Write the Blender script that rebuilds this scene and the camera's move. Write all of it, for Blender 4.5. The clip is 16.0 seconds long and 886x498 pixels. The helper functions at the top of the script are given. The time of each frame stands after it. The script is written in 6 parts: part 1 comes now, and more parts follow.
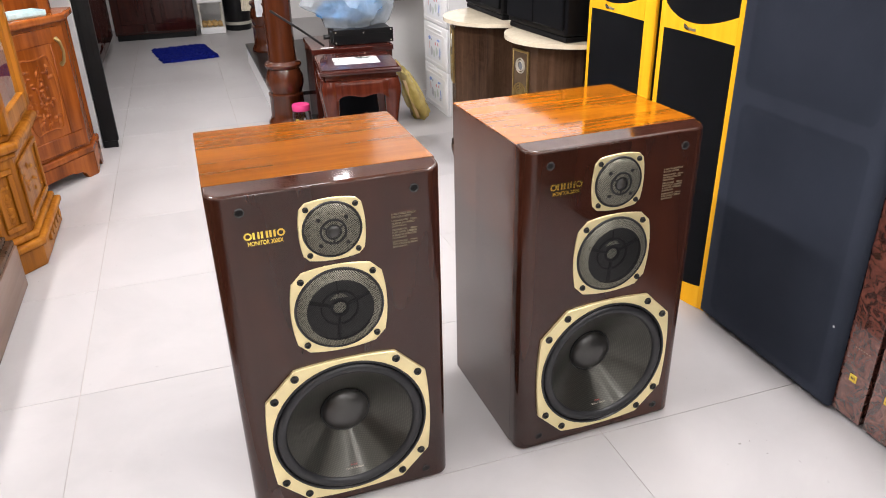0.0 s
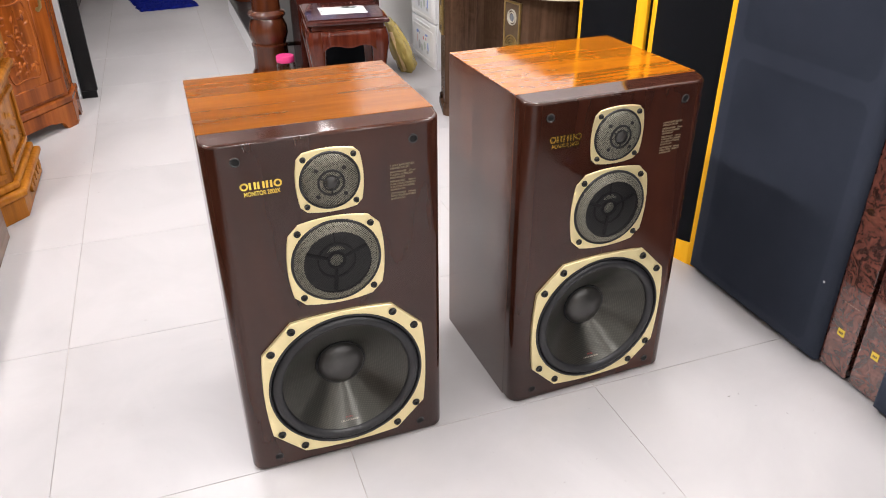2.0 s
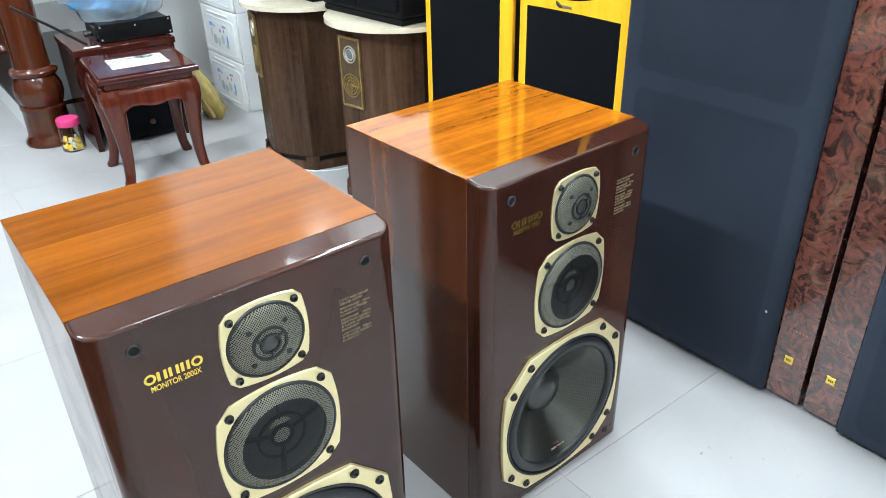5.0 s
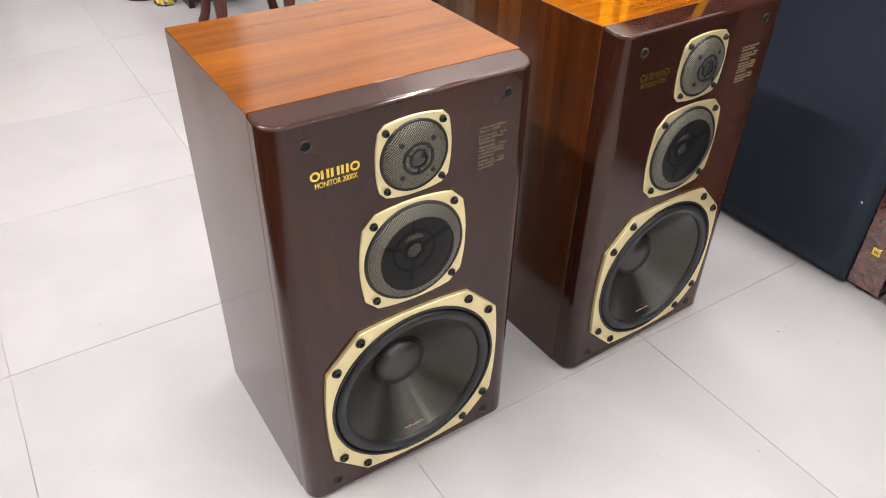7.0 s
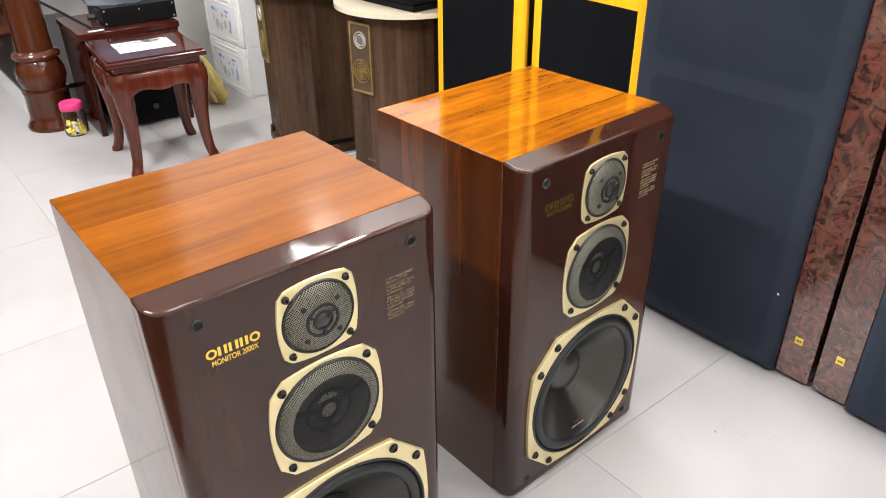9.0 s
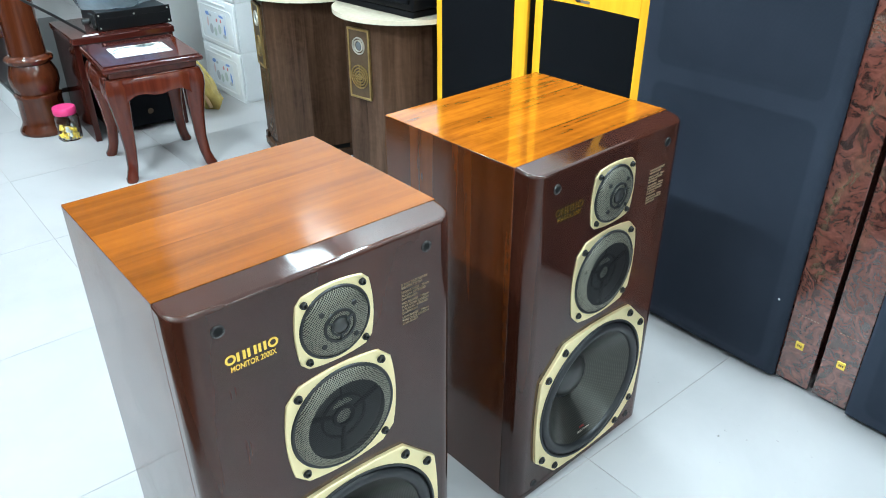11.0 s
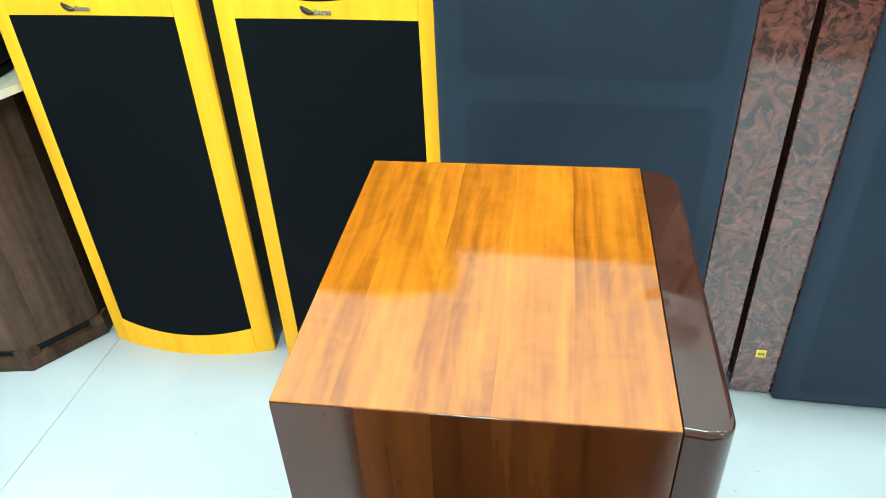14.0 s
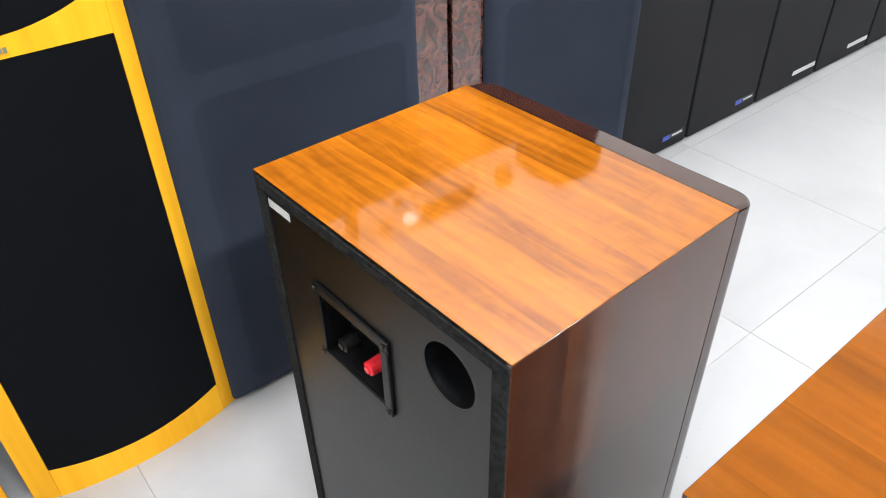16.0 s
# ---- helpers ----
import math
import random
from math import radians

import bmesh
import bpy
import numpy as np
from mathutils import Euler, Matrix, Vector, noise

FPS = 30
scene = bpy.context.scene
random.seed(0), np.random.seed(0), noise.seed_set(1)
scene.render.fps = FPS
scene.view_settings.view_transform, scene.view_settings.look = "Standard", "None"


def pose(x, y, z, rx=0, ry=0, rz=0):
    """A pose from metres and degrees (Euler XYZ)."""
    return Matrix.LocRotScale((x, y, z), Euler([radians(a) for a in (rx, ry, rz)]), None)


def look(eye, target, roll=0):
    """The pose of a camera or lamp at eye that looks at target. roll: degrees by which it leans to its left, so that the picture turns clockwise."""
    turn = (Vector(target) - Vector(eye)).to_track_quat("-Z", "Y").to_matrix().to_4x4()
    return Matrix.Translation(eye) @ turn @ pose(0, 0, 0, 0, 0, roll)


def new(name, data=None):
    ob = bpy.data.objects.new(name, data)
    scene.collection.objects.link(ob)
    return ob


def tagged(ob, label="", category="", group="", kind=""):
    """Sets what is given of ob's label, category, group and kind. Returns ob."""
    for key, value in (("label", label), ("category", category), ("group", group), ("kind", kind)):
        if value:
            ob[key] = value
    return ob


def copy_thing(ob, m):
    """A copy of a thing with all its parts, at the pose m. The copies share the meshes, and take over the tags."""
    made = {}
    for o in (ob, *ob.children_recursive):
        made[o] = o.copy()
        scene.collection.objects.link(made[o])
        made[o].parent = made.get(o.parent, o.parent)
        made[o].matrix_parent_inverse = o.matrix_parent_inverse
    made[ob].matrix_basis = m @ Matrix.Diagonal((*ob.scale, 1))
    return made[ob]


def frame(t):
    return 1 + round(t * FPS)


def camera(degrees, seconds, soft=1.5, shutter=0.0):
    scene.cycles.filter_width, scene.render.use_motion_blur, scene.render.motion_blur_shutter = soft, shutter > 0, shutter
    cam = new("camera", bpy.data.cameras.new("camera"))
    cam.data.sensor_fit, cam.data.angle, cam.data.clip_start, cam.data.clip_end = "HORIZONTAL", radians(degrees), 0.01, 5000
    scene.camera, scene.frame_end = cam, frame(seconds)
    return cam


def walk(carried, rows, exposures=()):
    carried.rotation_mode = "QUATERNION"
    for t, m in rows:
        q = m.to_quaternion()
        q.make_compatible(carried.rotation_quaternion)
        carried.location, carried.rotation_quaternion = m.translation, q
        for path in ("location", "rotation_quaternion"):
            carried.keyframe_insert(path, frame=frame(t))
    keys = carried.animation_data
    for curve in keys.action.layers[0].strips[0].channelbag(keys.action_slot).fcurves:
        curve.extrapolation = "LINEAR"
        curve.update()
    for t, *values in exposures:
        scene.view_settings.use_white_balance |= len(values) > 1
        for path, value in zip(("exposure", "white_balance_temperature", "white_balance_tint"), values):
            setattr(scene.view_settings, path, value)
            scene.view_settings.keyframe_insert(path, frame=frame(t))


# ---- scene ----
cam = camera(61.7, 16.0, soft=1.0)
PATH = [
    (0, (0.07, -0.078, 1.173), (0.628, 1.629, 0.292), -1.4),
    (0.5, (0.068, -0.088, 1.161), (0.649, 1.588, 0.238), -1.6),
    (1, (0.062, -0.078, 1.165), (0.668, 1.576, 0.217), -1.4),
    (1.5, (0.045, -0.069, 1.158), (0.651, 1.572, 0.188), -0.8),
    (2, (0.041, -0.059, 1.159), (0.63, 1.58, 0.176), -0.3),
    (2.5, (0.035, -0.043, 1.158), (0.658, 1.584, 0.176), -0.2),
    (3, (0.061, 0.041, 1.166), (0.796, 1.639, 0.213), -0.4),
    (3.2, (0.094, 0.121, 1.17), (0.893, 1.698, 0.235), -0.7),
    (5.3, (-0.072, 0.373, 1.181), (0.992, 1.738, 0.178), -1.1),
    (5.5, (-0.102, 0.362, 1.163), (0.94, 1.701, 0.105), -0.3),
    (6, (-0.154, 0.342, 1.109), (0.829, 1.642, -0.05), 1.1),
    (6.5, (-0.173, 0.348, 1.11), (0.757, 1.65, -0.09), 1.8),
    (7, (-0.195, 0.36, 1.126), (0.692, 1.701, -0.063), 1.5),
    (7.5, (-0.176, 0.37, 1.138), (0.708, 1.743, -0.017), 0.7),
    (8, (-0.162, 0.386, 1.154), (0.769, 1.765, 0.044), -0.2),
    (8.5, (-0.148, 0.399, 1.168), (0.853, 1.77, 0.112), -0.6),
    (9, (-0.111, 0.398, 1.187), (0.97, 1.751, 0.186), -0.7),
    (9.2, (-0.101, 0.398, 1.191), (1.013, 1.741, 0.214), -0.7),
    (11.5, (-0.148, 0.447, 1.187), (0.968, 1.775, 0.191), 0.2),
    (12, (-0.03, 0.573, 1.19), (1.169, 1.82, 0.187), -0.2),
    (12.5, (0.068, 0.739, 1.207), (1.356, 1.882, 0.19), -2.2),
    (13, (0.084, 0.926, 1.178), (1.509, 1.826, 0.102), -2.6),
    (13.5, (0.101, 1.104, 1.171), (1.632, 1.744, 0.054), -3.3),
    (14, (0.225, 1.272, 1.169), (1.834, 1.593, 0.025), -2.8),
    (14.5, (0.238, 1.463, 1.162), (1.87, 1.333, 0.014), -0.1),
    (15, (0.214, 1.615, 1.149), (1.767, 1.122, -0.012), 0.8),
    (15.5, (0.318, 1.713, 1.133), (1.737, 0.963, -0.061), -0.4),
    (16, (0.325, 1.802, 1.155), (1.582, 0.812, -0.046), -1.3),
]
EXPOSURES = [
    (0.0, -0.13, 6500, 14),
    (1.0, -0.19, 6500, 12),
    (2.0, -0.14, 6500, 14),
    (3.2, -0.10, 6500, 14),
    (5.3, 0.02, 5500, -3),
    (5.5, 0.02, 5550, -3),
    (6.0, -0.22, 6400, 4),
    (6.5, -0.28, 6500, 12),
    (9.2, -0.04, 6450, 9),
    (11.3, 0.05, 5200, -8),
    (11.5, 0.05, 5200, -8),
    (12.5, -0.02, 4550, -8),
    (13.5, -0.03, 4200, -12),
    (14.0, 0.12, 5150, -21),
    (14.5, 0.08, 6000, -4),
    (15.0, 0.0, 6250, 5),
    (16.0, -0.10, 6000, 5),
]
walk(cam, [(t, look(eye, target, roll)) for t, eye, target, roll in PATH], EXPOSURES)

# ---- world, lights and exposure ----
world = bpy.data.worlds.new("world")
scene.world = world
world.use_nodes = True
world.node_tree.nodes["Background"].inputs[0].default_value = (0.75, 0.85, 1.0, 1)
world.node_tree.nodes["Background"].inputs[1].default_value = 0.3

CEILING = 3.0
# unseen lamps: some set from highlights and shadow lines, the rest added as fill
LAMPS = [  # x, y, width, length, power, tilt towards the right-hand wall
    # the 1.46 pair is placed to light the floor but not the grilles
    (1.40, -2.4, 0.20, 1.2, 18, 0), (1.64, -0.55, 0.14, 0.14, 8, 0), (1.46, 0.50, 0.14, 1.2, 36, 0), (1.46, 1.80, 0.14, 1.0, 27, 14),
    (1.50, 2.60, 0.30, 0.8, 17, 20),
    # includes fill added for the far corner and the floor between the speakers
    (0.15, -2.7, 0.30, 1.2, 36, 0), (-1.12, 1.45, 0.10, 1.2, 98, 46), (-1.15, 4.2, 0.28, 1.2, 9, 0), (-0.9, 6.2, 0.28, 1.2, 6, 0), (-0.25, 3.75, 0.25, 0.5, 52, 44), (0.88, 3.95, 0.10, 0.10, 2.0, 0), (0.50, 0.55, 0.20, 0.8, 12, 0), (-0.62, -0.40, 0.12, 0.12, 3, 0),
]
for lx, ly, sx, sy, power, tilt in LAMPS:
    lamp = bpy.data.lights.new("ceiling_lamp", "AREA")
    lamp.shape, lamp.size, lamp.size_y = "RECTANGLE", sx, sy
    lamp.energy = power
    lamp.color = (1.0, 0.985, 0.975)
    new("ceiling_lamp", lamp).matrix_world = pose(lx, ly, CEILING - (0.13 if tilt else 0.075), 0, -tilt, 0)

# unseen wall lamp, added near a mirrored highlight and kept to brighten the corner
ADDED_WALL_LAMP = (1.772, 3.62, 2.26)
lamp = bpy.data.lights.new("wall_lamp", "AREA")
lamp.shape, lamp.size, lamp.size_y = "RECTANGLE", 0.22, 0.60
lamp.energy, lamp.color = 5.0, (1.0, 0.985, 0.975)
new("wall_lamp", lamp).matrix_world = pose(ADDED_WALL_LAMP[0] - 0.052, ADDED_WALL_LAMP[1], ADDED_WALL_LAMP[2], 0, 78, 0)

# ---- materials ----
def mat(name):
    m = bpy.data.materials.new(name)
    m.use_nodes = True
    return m, m.node_tree, m.node_tree.nodes["Principled BSDF"]


def node(nt, kind, **values):
    n = nt.nodes.new(kind)
    for key, value in values.items():
        if key in n.inputs:
            n.inputs[key].default_value = value
    return n


def ramp(nt, fac, stops):
    r = nt.nodes.new("ShaderNodeValToRGB")
    els = r.color_ramp.elements
    while len(els) < len(stops):
        els.new(0.5)
    for e, (p, c) in zip(els, stops):
        e.position, e.color = p, (*c, 1)
    nt.links.new(fac, r.inputs["Fac"])
    return r.outputs["Color"]


def coords(nt, scale=(1, 1, 1), shift=True):
    """Object coordinates, scaled, moved by a random step for each object."""
    tc = nt.nodes.new("ShaderNodeTexCoord")
    mp = node(nt, "ShaderNodeMapping", Scale=scale)
    nt.links.new(tc.outputs["Object"], mp.inputs["Vector"])
    if shift:
        info = nt.nodes.new("ShaderNodeObjectInfo")
        mul = nt.nodes.new("ShaderNodeMath")
        mul.operation = "MULTIPLY"
        mul.inputs[1].default_value = 37.0
        nt.links.new(info.outputs["Random"], mul.inputs[0])
        nt.links.new(mul.outputs[0], mp.inputs["Location"])
    return mp.outputs["Vector"]


def noise_tex(nt, vec, scale, detail=4, rough=0.55, distort=0.0):
    n = node(nt, "ShaderNodeTexNoise", Scale=scale, Detail=detail, Roughness=rough, Distortion=distort)
    nt.links.new(vec, n.inputs["Vector"])
    return n.outputs["Fac"]


def mixc(nt, fac, a, b, blend="MIX"):
    n = nt.nodes.new("ShaderNodeMix")
    n.data_type, n.blend_type = "RGBA", blend
    for value, slot in ((fac, n.inputs[0]), (a, n.inputs[6]), (b, n.inputs[7])):
        if isinstance(value, (int, float)):
            slot.default_value = value
        elif isinstance(value, tuple):
            slot.default_value = (*value, 1)
        else:
            nt.links.new(value, slot)
    return n.outputs[2]


def math_node(nt, op, a, b=0.0):
    n = nt.nodes.new("ShaderNodeMath")
    n.operation = op
    for value, slot in ((a, n.inputs[0]), (b, n.inputs[1])):
        if isinstance(value, (int, float)):
            slot.default_value = value
        else:
            nt.links.new(value, slot)
    return n.outputs[0]


def bump(nt, bsdf, height, strength=0.2, distance=0.001):
    b = node(nt, "ShaderNodeBump", Strength=strength, Distance=distance)
    nt.links.new(height, b.inputs["Height"])
    nt.links.new(b.outputs["Normal"], bsdf.inputs["Normal"])


def plain(name, colour, rough=0.5, metal=0.0, coat=0.0, vary=0.12, scale=14.0, bumps=0.05, spec=0.5, coat_rough=0.06, coat_ior=1.5):
    """A surface of one colour with mottling at two scales and a fine relief."""
    m, nt, b = mat(name)
    vec = coords(nt)
    big, fine = noise_tex(nt, vec, scale, 3), noise_tex(nt, vec, scale * 14, 4)
    both = math_node(nt, "ADD", math_node(nt, "MULTIPLY", big, 0.65), math_node(nt, "MULTIPLY", fine, 0.35))
    dark, light = tuple(c * (1 - vary) for c in colour), tuple(min(1, c * (1 + vary)) for c in colour)
    nt.links.new(ramp(nt, both, [(0.3, dark), (0.7, light)]), b.inputs["Base Color"])
    rr = nt.nodes.new("ShaderNodeMapRange")
    rr.inputs[3].default_value, rr.inputs[4].default_value = rough * 0.85, min(1, rough * 1.2)
    nt.links.new(both, rr.inputs[0])
    nt.links.new(rr.outputs[0], b.inputs["Roughness"])
    b.inputs["Metallic"].default_value = metal
    b.inputs["Coat Weight"].default_value = coat
    b.inputs["Coat Roughness"].default_value = coat_rough
    b.inputs["Coat IOR"].default_value = coat_ior
    b.inputs["Specular IOR Level"].default_value = spec
    if bumps:
        bump(nt, b, fine, bumps, 0.001)
    return m


def wood(name, dark, mid, light, axis="x", strip=0.0, fine=60.0, long=2.2, rough=0.35, coat=0.5, coat_rough=0.06, figure=0.5, lay="y", coat_ior=1.5, leafy=0.13, ripple=0.0, wavy=0.0, heart=0.0, haze=0.0):
    """Wood with its grain along an axis; strip: the width of the veneer leaves, laid side by side along lay."""
    m, nt, b = mat(name)
    along = {"x": (long, fine, fine), "y": (fine, long, fine), "z": (fine, fine, long)}[axis]
    tc = nt.nodes.new("ShaderNodeTexCoord")
    info = nt.nodes.new("ShaderNodeObjectInfo")
    shift = math_node(nt, "MULTIPLY", info.outputs["Random"], 23.0)
    leaf = None
    if strip:
        sep = nt.nodes.new("ShaderNodeSeparateXYZ")
        nt.links.new(tc.outputs["Object"], sep.inputs[0])
        warp = noise_tex(nt, tc.outputs["Object"], 5.0, 2)
        across = math_node(nt, "ADD", sep.outputs[lay.upper()], math_node(nt, "MULTIPLY", warp, 0.012))
        wn = nt.nodes.new("ShaderNodeTexWhiteNoise")
        wn.noise_dimensions = "1D"
        nt.links.new(math_node(nt, "ADD", math_node(nt, "FLOOR", math_node(nt, "DIVIDE", across, strip)), shift), wn.inputs["W"])
        leaf = wn.outputs["Value"]
        shift = math_node(nt, "ADD", shift, math_node(nt, "MULTIPLY", leaf, 9.0))
    mp = node(nt, "ShaderNodeMapping", Scale=along)
    nt.links.new(tc.outputs["Object"], mp.inputs["Vector"])
    comb = nt.nodes.new("ShaderNodeCombineXYZ")
    for slot in comb.inputs:
        nt.links.new(shift, slot)
    nt.links.new(comb.outputs[0], mp.inputs["Location"])
    grain = noise_tex(nt, mp.outputs[0], 1.0, 5, 0.58, 0.15)
    mp2 = node(nt, "ShaderNodeMapping", Scale=tuple(1.6 * s / 2.2 if s == long else s * 0.16 for s in along))
    nt.links.new(tc.outputs["Object"], mp2.inputs["Vector"])
    nt.links.new(comb.outputs[0], mp2.inputs["Location"])
    broad = noise_tex(nt, mp2.outputs[0], 1.0, 3, 0.5, 0.5)
    val = math_node(nt, "ADD", math_node(nt, "MULTIPLY", grain, 1 - figure), math_node(nt, "MULTIPLY", broad, figure))
    if leaf is not None:
        val = math_node(nt, "ADD", val, math_node(nt, "MULTIPLY", math_node(nt, "SUBTRACT", leaf, 0.5), leafy))
    if heart:
        mp5 = node(nt, "ShaderNodeMapping", Scale=tuple(5.0 if v == long else 9.0 for v in along))
        nt.links.new(tc.outputs["Object"], mp5.inputs["Vector"])
        nt.links.new(comb.outputs[0], mp5.inputs["Location"])
        bend = noise_tex(nt, mp5.outputs[0], 1.0, 3, 0.5, 0.4)
        way = math_node(nt, "DIVIDE", math_node(nt, "ADD", across, math_node(nt, "MULTIPLY", bend, 0.050)), strip * 1.6)
        near = math_node(nt, "ABSOLUTE", math_node(nt, "SUBTRACT", math_node(nt, "FRACT", way), 0.5))
        line = nt.nodes.new("ShaderNodeMapRange")
        line.interpolation_type = "SMOOTHSTEP"
        nt.links.new(near, line.inputs[0])
        line.inputs[1].default_value, line.inputs[2].default_value = 0.0, 0.09
        line.inputs[3].default_value, line.inputs[4].default_value = 1.0, 0.0
        val = math_node(nt, "SUBTRACT", val, math_node(nt, "MULTIPLY", math_node(nt, "MULTIPLY", line.outputs[0], grain), heart))
    if ripple:
        mp3 = node(nt, "ShaderNodeMapping", Scale=tuple(17.0 if s == long else 12.0 for s in along))
        nt.links.new(tc.outputs["Object"], mp3.inputs["Vector"])
        nt.links.new(comb.outputs[0], mp3.inputs["Location"])
        cross = noise_tex(nt, mp3.outputs[0], 1.0, 3, 0.5, 3.2)
        val = math_node(nt, "ADD", val, math_node(nt, "MULTIPLY", math_node(nt, "SUBTRACT", cross, 0.5), ripple))
        mp4 = node(nt, "ShaderNodeMapping", Scale=tuple(3.2 if s == long else 15.0 for s in along))
        nt.links.new(tc.outputs["Object"], mp4.inputs["Vector"])
        nt.links.new(comb.outputs[0], mp4.inputs["Location"])
        rings = math_node(nt, "SINE", math_node(nt, "MULTIPLY", noise_tex(nt, mp4.outputs[0], 1.0, 2, 0.45, 0.8), 60.0))
        val = math_node(nt, "ADD", val, math_node(nt, "MULTIPLY", rings, ripple * 0.13))
    nt.links.new(ramp(nt, val, [(0.28, dark), (0.5, mid), (0.74, light)]), b.inputs["Base Color"])
    b.inputs["Roughness"].default_value = rough
    b.inputs["Specular IOR Level"].default_value = 0.0
    b.inputs["Coat Weight"].default_value = coat
    b.inputs["Coat Roughness"].default_value = coat_rough
    b.inputs["Coat IOR"].default_value = coat_ior
    if haze:
        cloud = noise_tex(nt, tc.outputs["Object"], 7.0, 4, 0.6, 0.8)
        dull = nt.nodes.new("ShaderNodeMapRange")
        nt.links.new(cloud, dull.inputs[0])
        dull.inputs[1].default_value, dull.inputs[2].default_value = 0.38, 0.68
        dull.inputs[3].default_value, dull.inputs[4].default_value = coat_rough, coat_rough + haze
        nt.links.new(dull.outputs[0], b.inputs["Coat Roughness"])
    if wavy:
        wave = node(nt, "ShaderNodeBump", Strength=wavy, Distance=0.001)
        nt.links.new(noise_tex(nt, tc.outputs["Object"], 13.0, 2, 0.45, 0.6), wave.inputs["Height"])
        nt.links.new(wave.outputs["Normal"], b.inputs["Coat Normal"])
    return m


def burl(name):
    m, nt, b = mat(name)
    vec = coords(nt, (1, 1, 1))
    warp = node(nt, "ShaderNodeTexNoise", Scale=14.0, Detail=3)
    nt.links.new(vec, warp.inputs["Vector"])
    add = nt.nodes.new("ShaderNodeVectorMath")
    add.operation = "MULTIPLY_ADD"
    add.inputs[1].default_value = (0.09, 0.09, 0.09)
    nt.links.new(warp.outputs["Color"], add.inputs[0])
    nt.links.new(vec, add.inputs[2])
    swirl = noise_tex(nt, add.outputs[0], 24.0, 3, 0.55, 2.0)
    fine = noise_tex(nt, add.outputs[0], 160.0, 3, 0.6, 1.0)
    val = math_node(nt, "ADD", math_node(nt, "MULTIPLY", swirl, 0.75), math_node(nt, "MULTIPLY", fine, 0.25))
    nt.links.new(ramp(nt, val, [(0.35, (0.010, 0.005, 0.0045)), (0.44, (0.060, 0.0185, 0.0135)), (0.55, (0.115, 0.036, 0.025)), (0.70, (0.175, 0.061, 0.042))]), b.inputs["Base Color"])
    b.inputs["Roughness"].default_value = 0.6
    b.inputs["Specular IOR Level"].default_value = 0.15
    b.inputs["Coat Weight"].default_value = 1.0
    b.inputs["Coat Roughness"].default_value = 0.07
    b.inputs["Coat IOR"].default_value = 2.1
    return m


def cloth(name, colour, thread=900.0, sheen=0.15, spec=0.2):
    """Stretched loudspeaker cloth with a fine weave."""
    m, nt, b = mat(name)
    vec = coords(nt, shift=False)
    w1 = node(nt, "ShaderNodeTexWave", Scale=thread / 6.28)
    w2 = node(nt, "ShaderNodeTexWave", Scale=thread / 6.28)
    w1.bands_direction, w2.bands_direction = "Y", "Z"
    nt.links.new(vec, w1.inputs["Vector"])
    nt.links.new(vec, w2.inputs["Vector"])
    weave = math_node(nt, "MULTIPLY", w1.outputs["Fac"], w2.outputs["Fac"])
    fade = noise_tex(nt, coords(nt), 3.0, 4)
    val = math_node(nt, "ADD", math_node(nt, "MULTIPLY", weave, 0.15), math_node(nt, "MULTIPLY", fade, 0.85))
    nt.links.new(ramp(nt, val, [(0.25, tuple(c * 0.8 for c in colour)), (0.7, tuple(c * 1.2 for c in colour))]), b.inputs["Base Color"])
    b.inputs["Roughness"].default_value = 0.75
    b.inputs["Specular IOR Level"].default_value = spec
    b.inputs["Sheen Weight"].default_value = sheen
    b.inputs["Sheen Roughness"].default_value = 0.5
    bump(nt, b, weave, 0.06, 0.0005)
    return m


def wire_mesh(name, colour, pitch=0.0021, gap=0.62):
    """Woven wire: bright wires along two diagonals, with open holes between."""
    m, nt, b = mat(name)
    tc = nt.nodes.new("ShaderNodeTexCoord")
    sep = nt.nodes.new("ShaderNodeSeparateXYZ")
    nt.links.new(tc.outputs["Object"], sep.inputs[0])
    s, d = math_node(nt, "ADD", sep.outputs[0], sep.outputs[2]), math_node(nt, "SUBTRACT", sep.outputs[0], sep.outputs[2])
    hits = [math_node(nt, "GREATER_THAN", math_node(nt, "FRACT", math_node(nt, "DIVIDE", v, pitch)), gap) for v in (s, d)]
    wire = math_node(nt, "MAXIMUM", hits[0], hits[1])
    nt.links.new(wire, b.inputs["Alpha"])
    b.inputs["Base Color"].default_value = (*colour, 1)
    b.inputs["Metallic"].default_value = 0.5
    b.inputs["Roughness"].default_value = 0.42
    return m


